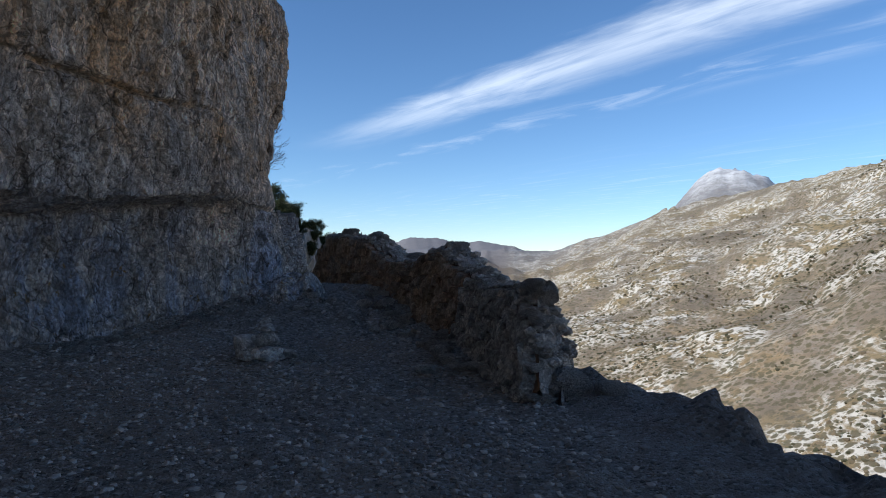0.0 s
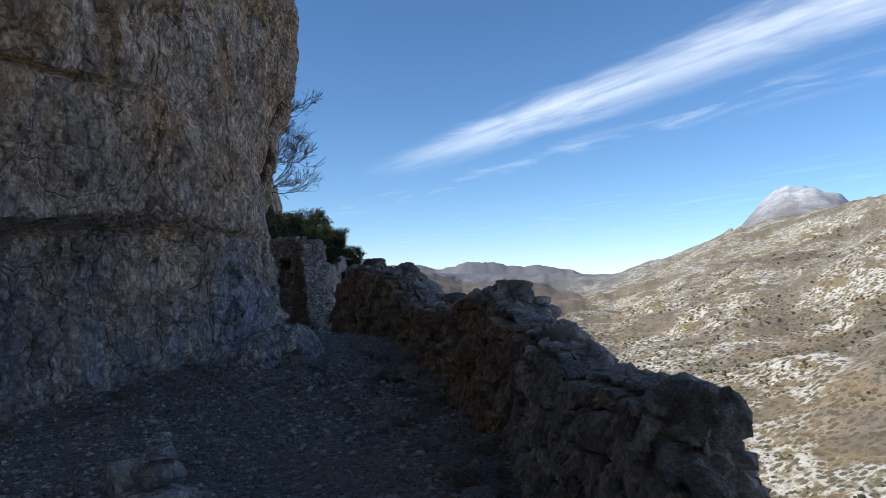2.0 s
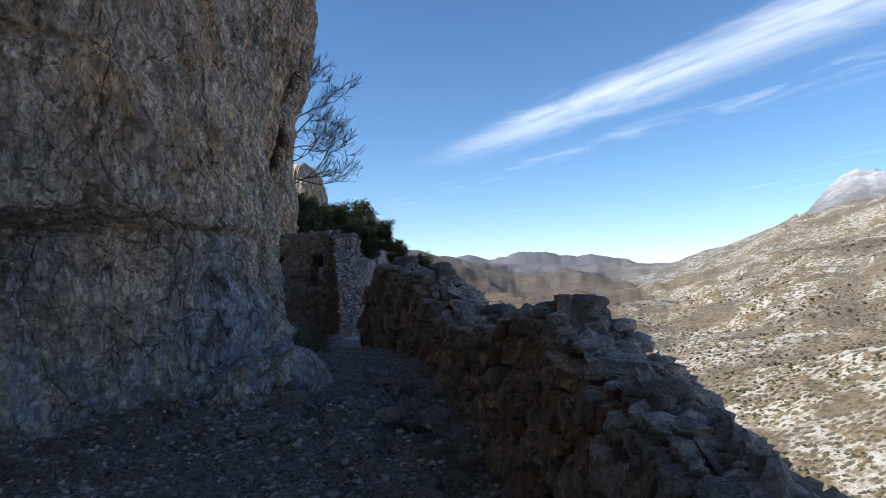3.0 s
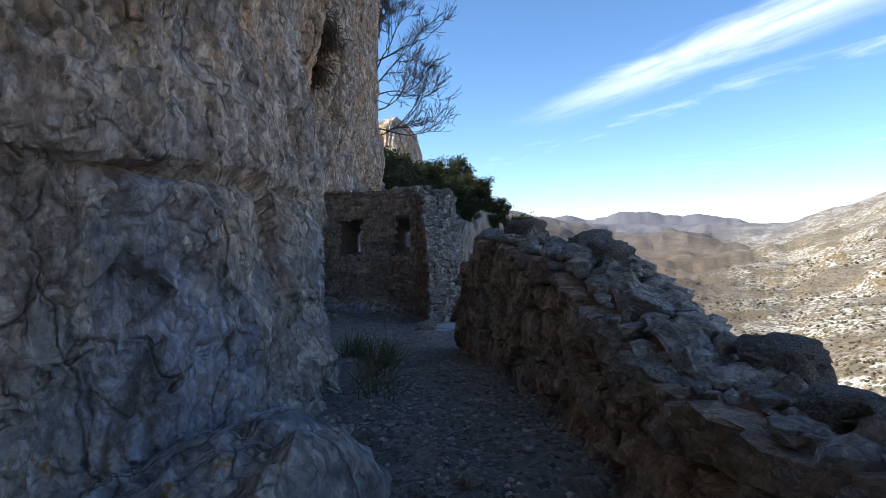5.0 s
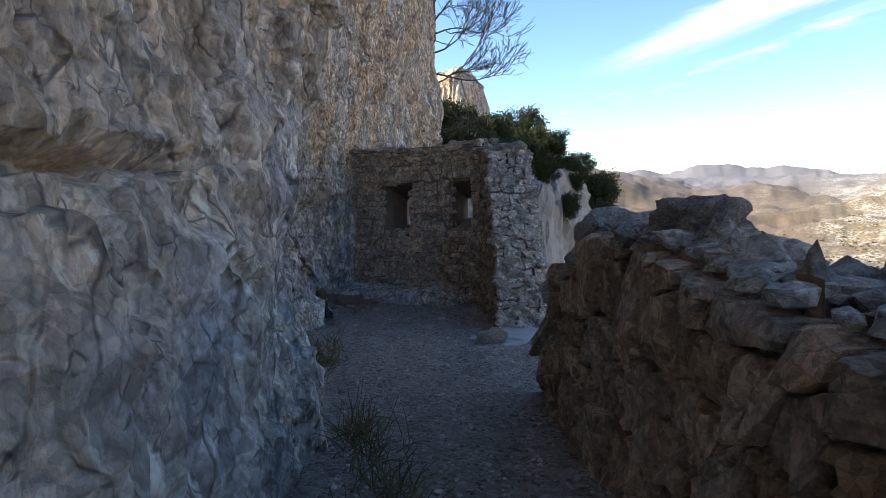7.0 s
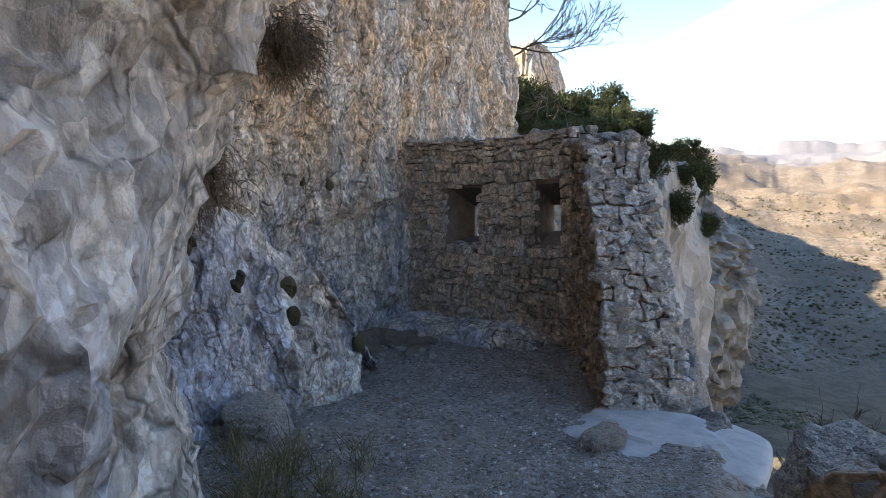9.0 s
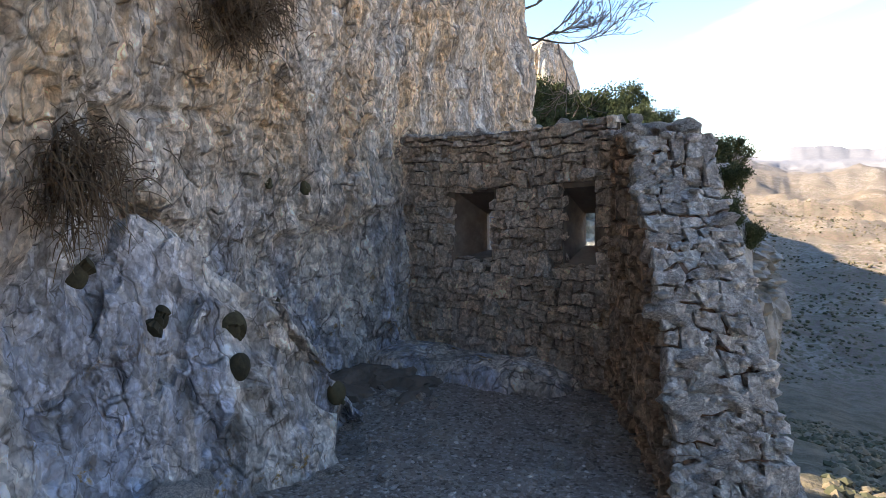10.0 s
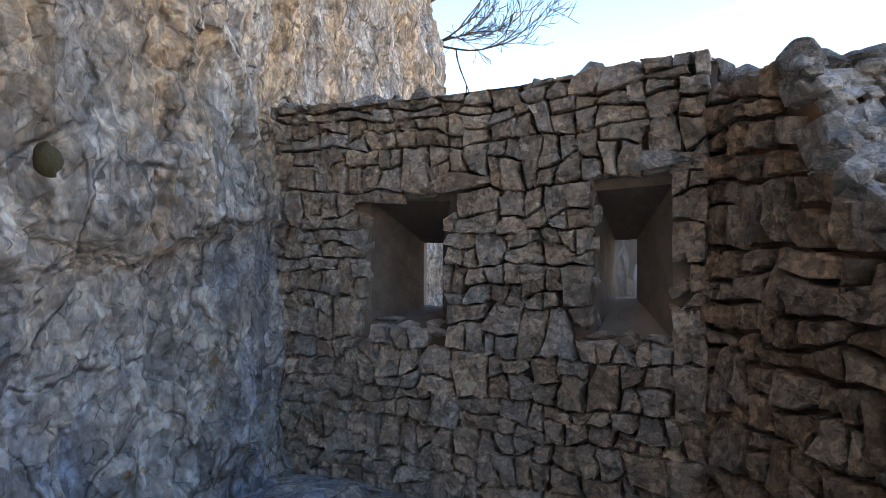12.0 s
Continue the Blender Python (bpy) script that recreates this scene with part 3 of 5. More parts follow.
def land_z(az, r):
    rv, zv = lerp(az, AZ, VALLEY_R), lerp(az, AZ, VALLEY_Z)
    rc, el = lerp(az, AZ, CREST_R), lerp(az, AZ, CREST_EL)
    zc = np.tan(np.radians(el)) * rc
    near = np.interp(az, [-180, -120, -95, -40, -25, -14, 0, 60, 130, 180], [-4, -2, -1, -1, -0.3, -0.4, -1.6, -4, -4, -4])
    t = np.clip((r - 3) / (rv - 3), 0, 1)
    zn = near + (zv - near) * (1 - (1 - t) ** 1.5)
    u = np.clip((r - rv) / (rc - rv), 0, 1)
    zo = zv + (zc - zv) * (u ** 0.92)
    z = np.where(r < rv, zn, zo)
    over = np.clip((r - rc) / 900, 0, None)
    z = np.where(r > rc, zc - 60 * over, z)
    x, y = r * np.sin(np.radians(az)), r * np.cos(np.radians(az))
    rel = np.clip(r / 300, 0.0, 1.0)
    z = z + rel * (20 * fbm(x * 0.005, y * 0.005, 0, 5, 0.5, 101) + 5 * fbm(x * 0.03, y * 0.03, 0, 4, 0.55, 105)) * np.clip(u * 4, 0.25, 1) * np.where(r > rc * 0.85, 0.35, 1)
    z = z + np.clip(r / 30, 0.1, 1) * 0.7 * fbm(x * 0.2, y * 0.2, 0, 3, 0.55, 108)
    # the white summit and the far snowy ranges
    peak = 0.98 * np.exp(-(np.abs(az - 24.8) / 5.8) ** 2.5) * np.exp(-((r - 3000) / 500) ** 2)
    peak = peak * (1 + 0.05 * fbm(x * 0.006, y * 0.006, 0, 6, 0.62, 113, True))
    far = np.exp(-((r - 3900) / 350) ** 2)
    z = z + peak * 375
    ridge = 34 + 26 * fbm(az * 0.22, 0.0 * az, 2.0, 6, 0.55, 115) + 26 * np.exp(-((az + 1.0) / 2.0) ** 2) + 9 * fbm(x * 0.006, y * 0.006, 0, 4, 0.6, 117, True)
    return z + far * (np.clip(ridge, 5, None) + 95) * (np.abs(az) < 60)


def build_land():
    az = np.concatenate([np.arange(-180, -30, 3.0), np.arange(-30, 45, 0.22), np.arange(45, 181, 3.0)])
    r = np.concatenate([np.array([0.5, 2.0]), np.geomspace(4, 4600, 230)])
    A, Rr = np.meshgrid(az, r, indexing="ij")
    Z = land_z(A, Rr)
    X, Y = Rr * np.sin(np.radians(A)), 8 + Rr * np.cos(np.radians(A))
    inside = (X < -3.5) & (Y > -140) & (Y < 26) | (X < -9) & (Y < 60)
    Z = np.where(inside, np.minimum(Z, -3.0), Z)
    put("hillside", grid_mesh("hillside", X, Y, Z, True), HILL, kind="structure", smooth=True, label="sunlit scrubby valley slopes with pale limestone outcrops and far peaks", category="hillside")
    # low scrub over the slopes across the valley
    rng = np.random.default_rng(5)
    n = 16000
    a = rng.uniform(-12, 38, n)
    d = np.exp(rng.uniform(np.log(110), np.log(900), n))
    x, y = d * np.sin(np.radians(a)), 8 + d * np.cos(np.radians(a))
    keep = fbm(x * 0.02, y * 0.02, 0, 4, 0.6, 121) > -0.15 + 0.4 * (rng.random(n) - 0.5)
    x, y, a, d = x[keep], y[keep], a[keep], d[keep]
    z = land_z(a, d)
    clumps("hill_scrub", x, y, z, rng.uniform(0.35, 1.0, len(x)) * (0.7 + d / 900), SCRUB, rng, "brown and green scrub dotted over the hillside", 0.75)


def clumps(name, x, y, z, size, mat, rng, label, squash):
    """Many small uneven lumps joined in one mesh."""
    bm = bmesh.new()
    bmesh.ops.create_icosphere(bm, subdivisions=1, radius=1)
    base = np.array([v.co[:] for v in bm.verts])
    faces = np.array([[v.index for v in f.verts] for f in bm.faces])
    bm.free()
    n = len(x)
    jit = base[None] * (1 + rng.uniform(-0.35, 0.35, (n, len(base), 1)))
    jit[:, :, 2] *= squash
    verts = jit * size[:, None, None] + np.stack([x, y, z], -1)[:, None, :]
    fs = faces[None] + (np.arange(n) * len(base))[:, None, None]
    return put(name, fast_mesh(name, verts.reshape(-1, 3), fs.reshape(-1, 3)), mat, kind="stuff", label=label, category="rubble" if "rubble" in name or "gravel" in name else "vegetation")


build_ground()
build_cliff()
build_land()


# ---- rocks and stones ----
rng0 = np.random.default_rng(11)


def hull_mesh(name, seed, sx, sy, sz, n=16, bevel=0.06):
    """An angular broken stone: a rounded hull of scattered points, its base at z = 0."""
    rng = np.random.default_rng(seed)
    p = rng.normal(size=(n, 3))
    p /= np.abs(p).max(1, keepdims=True) ** 0.6 * np.linalg.norm(p, axis=1, keepdims=True) ** 0.4
    bm = bmesh.new()
    for q in p:
        bm.verts.new((q[0] * sx / 2, q[1] * sy / 2, q[2] * sz / 2))
    res = bmesh.ops.convex_hull(bm, input=bm.verts)
    bmesh.ops.delete(bm, geom=[v for v in bm.verts if not v.link_faces], context="VERTS")
    if bevel:
        bmesh.ops.dissolve_limit(bm, angle_limit=radians(14), verts=bm.verts, edges=bm.edges)
        bmesh.ops.bevel(bm, geom=list(bm.edges), offset=bevel * 0.6 * min(sx, sy, sz), segments=1, affect="EDGES", clamp_overlap=True)
        for v in bm.verts:
            v.co = (max(-sx / 2, min(sx / 2, v.co.x)), max(-sy / 2, min(sy / 2, v.co.y)), max(-sz / 2, min(sz / 2, v.co.z)))
    low = min(v.co.z for v in bm.verts)
    for v in bm.verts:
        v.co.z -= low
    bmesh.ops.recalc_face_normals(bm, faces=bm.faces)
    me = bpy.data.meshes.new(name)
    bm.to_mesh(me)
    bm.free()
    return me


def blob(name, centre, radii, mat, seed, power=3.0, rough=0.12, res=5, shape=None):
    """A rock mass: a boxy ellipsoid broken up by facets."""
    bm = bmesh.new()
    bmesh.ops.create_icosphere(bm, subdivisions=res, radius=1)
    v = np.array([q.co[:] for q in bm.verts])
    f = np.array([[q.index for q in t.verts] for t in bm.faces])
    bm.free()
    v = v / (np.abs(v) ** power).sum(1, keepdims=True) ** (1 / power)
    c, r = np.array(centre), np.array(radii)
    p = c + v * r
    k = rough * r.min()
    d = k * (0.8 * chips(p[:, 0] * 1.3, p[:, 1] * 1.3, p[:, 2] * 0.9, seed) + 0.9 * fbm(p[:, 0], p[:, 1], p[:, 2], 4, 0.55, seed + 3) + 0.35 * chips(p[:, 0] * 4, p[:, 1] * 4, p[:, 2] * 3, seed + 20))
    p = p + v / np.linalg.norm(v, axis=1, keepdims=True) * d[:, None]
    if shape:
        p = shape(p)
    return fast_mesh(name, p, f)


def cells(width, height, sx, sy, rng, drop=0.22):
    """Blocky uneven polygons that fill a rectangle in rough wavy courses, like the faces of rubble stones."""

    f_ = [rng.uniform(0, 6.28) for _ in range(6)]

    def bend(p):
        a_, b_ = p
        u, v = a_ / sx, b_ / sy
        wa = math.sin(1.9 * u + 1.3 * v + f_[0]) + 0.7 * math.sin(3.7 * u - 2.9 * v + f_[1]) + 0.5 * math.sin(5.9 * u + 5.1 * v + f_[2])
        wb = math.sin(1.7 * u - 0.9 * v + f_[3]) + 0.7 * math.sin(3.1 * u + 2.3 * v + f_[4]) + 0.5 * math.sin(6.1 * u - 4.7 * v + f_[5])
        edge = min(1.0, max(0.0, min(b_, height - b_) / (0.5 * sy)))
        return (min(width, max(0.0, a_ + 0.08 * sx * wa)), b_ + 0.12 * sy * wb * edge)
    out = []

    def stone(a0, a1, b0, b1, s0=0.0, s1=0.0, lo=(0.0, 0.0), hi=(0.0, 0.0)):
        """A block: s0 and s1 slant its sides, lo and hi tilt its bed and its upper edge."""
        pts = [(a0 - s0, b0 + lo[0]), ((a0 + a1) / 2, b0 + sum(lo) / 2), (a1 - s1, b0 + lo[1]), (a1, (b0 + b1) / 2), (a1 + s1, b1 + hi[1]), ((a0 + a1) / 2, b1 + sum(hi) / 2), (a0 + s0, b1 + hi[0])]
        if rng.random() < 0.65:  # a knocked-off corner
            k = int(rng.integers(4)) * 2 % 7
            p, q, r = np.array(pts[k - 1]), np.array(pts[k]), np.array(pts[(k + 1) % 7])
            f = rng.uniform(0.2, 0.55)
            pts[k:k + 1] = [tuple(q + (p - q) * f), tuple(q + (r - q) * f)]
        poly = np.array([bend(p) for p in pts])
        out.append((poly.mean(0), poly))
    b0 = 0.0
    while b0 < height - 0.3 * sy:
        band = min(height - b0, sy * rng.uniform(1.6, 2.7))
        if height - b0 - band < 0.8 * sy:
            band = height - b0
        a0 = 0.0
        slant = 0.0
        while a0 < width - 0.2 * sx:
            wide = sx * rng.uniform(0.55, 1.6)
            if width - a0 - wide < 0.45 * sx:
                wide = width - a0
            a1, last = a0 + wide, slant
            slant = rng.uniform(-0.2, 0.2) * sx if a1 < width else 0.0
            kind = rng.random()
            if kind < drop * 1.5 and wide < 1.3 * sx:
                stone(a0, a1, b0, b0 + band, last, slant)
            else:
                cut = b0 + band * rng.uniform(0.32, 0.68)
                m0, skew = 0.0, rng.uniform(-0.3, 0.3) * band
                for lo, hi, upper in ((b0, cut, False), (cut, b0 + band, True)):
                    parts = 2 if wide > 0.95 * sx and rng.random() < 0.62 else 1
                    ends = [a0] + ([a0 + wide * rng.uniform(0.35, 0.65)] if parts == 2 else []) + [a1]
                    for i in range(parts):
                        l_, r_ = (last if i == 0 else m0), (slant if i == parts - 1 else rng.uniform(-0.08, 0.08) * sx)
                        m0 = r_
                        k0, k1 = ((e_ - a0) / wide - 0.5 for e_ in (ends[i], ends[i + 1]))
                        lean = (skew * k0, skew * k1)
                        stone(ends[i], ends[i + 1], lo, hi, l_ * 0.5, r_ * 0.5, lean if upper else (0.0, 0.0), (0.0, 0.0) if upper else lean)
            a0 = a1
        b0 += band
    return out


def clip_half(poly, axis, limit, keep_less):
    out = []
    sgn = 1 if keep_less else -1
    for a_, b_ in zip(poly, np.roll(poly, -1, 0)):
        da, db = sgn * (a_[axis] - limit), sgn * (b_[axis] - limit)
        if da <= 0:
            out.append(a_)
        if da * db < 0:
            out.append(a_ + (b_ - a_) * da / (da - db))
    return np.array(out)


def stone_piece(poly, to_world, rng, joint, proud, deep=0.12):
    """One facing stone over a polygon: worn edges, an uneven face. to_world(a, b, out) gives its points."""
    c = poly.mean(0)
    # drop very short edges, then loosen the corners
    keep = [p for p, q in zip(poly, np.roll(poly, -1, 0)) if np.linalg.norm(p - q) > 0.012]
    if len(keep) < 3:
        return None
    poly = np.array(keep)
    size = np.sqrt(abs(np.sum(poly[:, 0] * np.roll(poly[:, 1], -1) - poly[:, 1] * np.roll(poly[:, 0], -1))) / 2)
    if size < 0.03:
        return None
    half = (poly.max(0) - poly.min(0)) / 2
    ring = c + (poly - c) * np.clip(1 - joint / np.maximum(half, 0.01), 0.55, 1)
    mids = (ring + np.roll(ring, -1, 0)) / 2 + rng.normal(size=ring.shape) * 0.03 * size
    ring = np.stack([ring, mids], 1).reshape(-1, 2) + rng.normal(size=(2 * len(ring), 2)) * 0.022 * size
    tilt = rng.normal(size=2) * 0.13
    out = proud * (0.2 + rng.random() * 1.0)
    n = len(ring)

    def lift(p, k):
        return out * k + float(np.dot(p - c, tilt)) * (0.4 + 0.6 * k)
    inner = c + (ring - c) * (0.87 + 0.07 * rng.random())
    pts = [to_world(p[0], p[1], -deep) for p in ring]
    pts += [to_world(p[0], p[1], lift(p, 0.7) - 0.010 + rng.normal() * 0.03 * size) for p in ring]
    pts += [to_world(p[0], p[1], lift(p, 1.0) + rng.normal() * 0.045 * size) for p in inner]
    pts.append(to_world(c[0], c[1], lift(c, 1.0) + rng.normal() * 0.06 * size))
    faces = []
    for i in range(n):
        j = (i + 1) % n
        faces += [(i, j, n + j), (i, n + j, n + i), (n + i, n + j, 2 * n + j), (n + i, 2 * n + j, 2 * n + i), (2 * n + i, 2 * n + j, 3 * n)]
    return fast_mesh("stone", np.array(pts), np.array(faces))


def facing(parent, polys, to_world, mat, rng, joint=0.016, proud=0.03):
    n = 0
    for _, poly in polys:
        if len(poly) < 3:
            continue
        me = stone_piece(poly, to_world, rng, joint, proud)
        if me:
            put("stone", me, mat, parent)
            n += 1
    return n


# ---- the loopholed wall on the terrace ----
LOOP_A, LOOP_B = np.array([-7.72, 18.92]), np.array([-4.98, 18.45])
LOOP_L = float(np.linalg.norm(LOOP_B - LOOP_A))
LOOP_U = (LOOP_B - LOOP_A) / LOOP_L
LOOP_N = np.array([LOOP_U[1], -LOOP_U[0]])  # towards the terrace
LOOP_Z, LOOP_H = 0.40, 2.36
# niche: along from, to, height from, to; slit from, to
NICHES = [(0.99, 1.50, 1.13, 1.80, 1.15, 1.28), (2.29, 2.64, 1.13, 1.86, 2.31, 2.42)]


def loop_world(a_, b_, out):
    lean = 0.035 * b_ + 0.03 * math.sin(a_ * 1.7)
    p = LOOP_A + LOOP_U * a_ + LOOP_N * (out - lean)
    return (p[0], p[1], LOOP_Z + b_ + 0.03 * math.sin(a_ * 2.3 + 1) * b_ / LOOP_H)


def build_loop_wall():
    wall = empty("loopholed_wall", (*LOOP_A, LOOP_Z), "ruined brown rubble-stone wall with two narrow loopholes on the ledge", "stone wall")
    wall.matrix_world = Matrix.Identity(4)
    verts, faces, splay_v, splay_f = [], [], [], []

    def quad(*pts, splay=False):
        vs, fs = (splay_v, splay_f) if splay else (verts, faces)
        k = len(vs)
        vs.extend(loop_world(*p) for p in pts)
        fs.append((k, k + 1, k + 2, k + 3))
    t = 0.46
    xs = [0.0, NICHES[0][0], NICHES[0][1], NICHES[1][0], NICHES[1][1], LOOP_L + 0.04]
    zs = [-0.3, NICHES[0][2], 1.82, LOOP_H - 0.04]
    for i in range(5):
        for j in range(3):
            a0, a1, b0, b1 = xs[i], xs[i + 1], zs[j], zs[j + 1]
            if j == 1 and i in (1, 3):
                s0, s1 = NICHES[(i - 1) // 2][4:]
                m0, m1 = b0 + (0.06 if i == 1 else 0.15), b1 - 0.24
                f, m, k = -0.06, -0.39, -t
                for d0, d1, r0, r1 in ((f, m, (a0, a1, b0, b1), (s0, s1, m0, m1)), (m, k, (s0, s1, m0, m1), (s0 - 0.02, s1 + 0.02, m0, m1))):
                    quad((r0[0], r0[2], d0), (r0[1], r0[2], d0), (r1[1], r1[2], d1), (r1[0], r1[2], d1), splay=True)
                    quad((r0[1], r0[3], d0), (r0[0], r0[3], d0), (r1[0], r1[3], d1), (r1[1], r1[3], d1), splay=True)
                    quad((r0[0], r0[3], d0), (r0[0], r0[2], d0), (r1[0], r1[2], d1), (r1[0], r1[3], d1), splay=True)
                    quad((r0[1], r0[2], d0), (r0[1], r0[3], d0), (r1[1], r1[3], d1), (r1[1], r1[2], d1), splay=True)
                s0, s1 = s0 - 0.02, s1 + 0.02
                quad((a0, b0, k), (s0, m0, k), (s1, m0, k), (a1, b0, k))
                quad((a0, b1, k), (a1, b1, k), (s1, m1, k), (s0, m1, k))
                quad((a0, b0, k), (a0, b1, k), (s0, m1, k), (s0, m0, k))
                quad((a1, b0, k), (s1, m0, k), (s1, m1, k), (a1, b1, k))
            else:
                quad((a0, b0, -0.06), (a1, b0, -0.06), (a1, b1, -0.06), (a0, b1, -0.06))
                quad((a0, b0, -t), (a0, b1, -t), (a1, b1, -t), (a1, b0, -t))
    quad((0, zs[-1], 0), (xs[-1], zs[-1], 0), (xs[-1], zs[-1], -t), (0, zs[-1], -t))
    quad((0, zs[0], 0), (0, zs[-1], 0), (0, zs[-1], -t), (0, zs[0], -t))
    put("core", fast_mesh("core", verts, faces), MORTAR_AND_SHADE, wall)
    # Splays are wall stone; the mortar's dark tone paints in the niches' shade.
    put("embrasure", fast_mesh("embrasure", splay_v, splay_f), MORTAR_AND_SHADE, wall, "rough stone splays of the loopholes, toned dark for their shade")
    rng = np.random.default_rng(21)
    polys = []
    for site, poly in cells(LOOP_L + 0.02, LOOP_H + 0.02, 0.155, 0.096, rng, 0.2):
        skip = abs(site[0] - 1.60) < 0.07 and abs(site[1] - 0.72) < 0.05  # left open for a small lower hole
        for a0, a1, b0, b1, *_ in NICHES:
            if a0 < site[0] < a1 and b0 < site[1] < b1:
                skip = True
                break
            if len(poly) >= 3 and poly[:, 0].max() > a0 and poly[:, 0].min() < a1 and poly[:, 1].max() > b0 and poly[:, 1].min() < b1:
                gaps = [(a0 - site[0], 0, a0, True), (site[0] - a1, 0, a1, False), (b0 - site[1], 1, b0, True), (site[1] - b1, 1, b1, False)]
                _, ax, lim, less = max(gaps, key=lambda g: g[0])
                poly = clip_half(poly, ax, lim, less)
        if not skip:
            polys.append((site, poly))
    facing(wall, polys, loop_world, STONE, rng, 0.0065, 0.036)
    # long stones over the niches and small ones down their jambs
    for (a0, a1, b0, b1, *_), w_ in zip(NICHES, (0.50, 0.62)):
        me = hull_mesh("lintel", 77 + int(a0 * 10), w_, 0.30, 0.13, 18)
        ob = put("lintel", me, STONE_GREY, wall)
        x, y, z = loop_world((a0 + a1) / 2, b1 + 0.005, -0.10)
        ob.matrix_world = pose(x, y, z, 0, 0, math.degrees(math.atan2(LOOP_U[1], LOOP_U[0])))
        for side in (a0 - 0.055, a1 + 0.03):
            for k in range(4):
                ob = put("jamb_stone", hull_mesh("jamb_stone", 200 + k + int(side * 100), 0.13, 0.24, 0.16, 14), STONE, wall)
                x, y, z = loop_world(side, b0 + 0.02 + k * 0.165, -0.13)
                ob.matrix_world = pose(x, y, z, 0, 0, 10 * k - 15)
        for k in range(3):
            ob = put("sill_stone", hull_mesh("sill_stone", 260 + k + int(a0 * 100), 0.19, 0.26, 0.09, 16), STONE, wall)
            x, y, z = loop_world(a0 + (a1 - a0) * (0.17 + 0.33 * k), b0 - 0.055, -0.13)
            ob.matrix_world = pose(x, y, z, 0, 0, 12 * k - 20)
    # Pale chunk added in place of the daylight seen through the small lower hole.
    gap = put("stone", hull_mesh("stone", 291, 0.10, 0.08, 0.09, 12), STONE_PALE, wall)
    gap.matrix_world = pose(*loop_world(1.61, 0.67, -0.05))
    # loose capping
    for k in range(21):
        a_ = 0.07 + k * 0.135
        s = rng.uniform(0.8, 1.25)
        for row in (0.10, 0.36):
            ob = put("cap_stone", CHUNKS[int(rng.integers(len(CHUNKS)))], STONE_GREY, wall)
            x, y, z = loop_world(a_ + rng.uniform(-0.05, 0.05), LOOP_H - 0.06, -row)
            ob.matrix_world = pose(x, y, z, rng.uniform(-12, 12), rng.uniform(-12, 12), rng.uniform(0, 360)) @ Matrix.Diagonal((0.19 * s, 0.16 * s, rng.uniform(0.09, 0.15), 1))


LUMPS = [blob("block", (k * 7.0, 0, 0), (1, 1, 1), None, 600 + k, 3.5, 0.17, 4) for k in range(5)]
for k, me in enumerate(LUMPS):
    me.transform(Matrix.Translation((-k * 7.0, 0, 0)))
CHUNKS = [hull_mesh("chunk", 300 + k, 1.0, 1.0, 1.0, 13 + k % 5, 0.05) for k in range(14)]

# the wing that stands out from its corner, its end broken down in a rake
WING_A, WING_V, WING_W = np.array([-5.02, 18.50]), np.array([0.453, -0.891]), np.array([0.891, 0.453])
WING_Z, WING_T = 0.45, 0.60
RAKE_B, RAKE_D = [-0.4, 0.0, 0.25, 0.75, 1.2, 1.5, 1.8, 2.05, 2.3], [2.08, 2.04, 1.98, 1.70, 1.42, 1.10, 0.72, 0.58, 0.50]


def wing_inner(d, b_, out):
    p = WING_A + WING_V * d - WING_W * (out - 0.03 * b_)
    return (p[0], p[1], WING_Z + b_)


def wing_end(w_, b_, out):
    d = float(np.interp(b_, RAKE_B, RAKE_D)) + out
    p = WING_A + WING_V * d + WING_W * (w_ + 0.03 * b_)
    return (p[0], p[1], WING_Z + b_ + 0.25 * out)


def wing_outer(d, b_, out):
    p = WING_A + WING_V * d + WING_W * (WING_T + out - 0.02 * b_)
    return (p[0], p[1], WING_Z + b_)


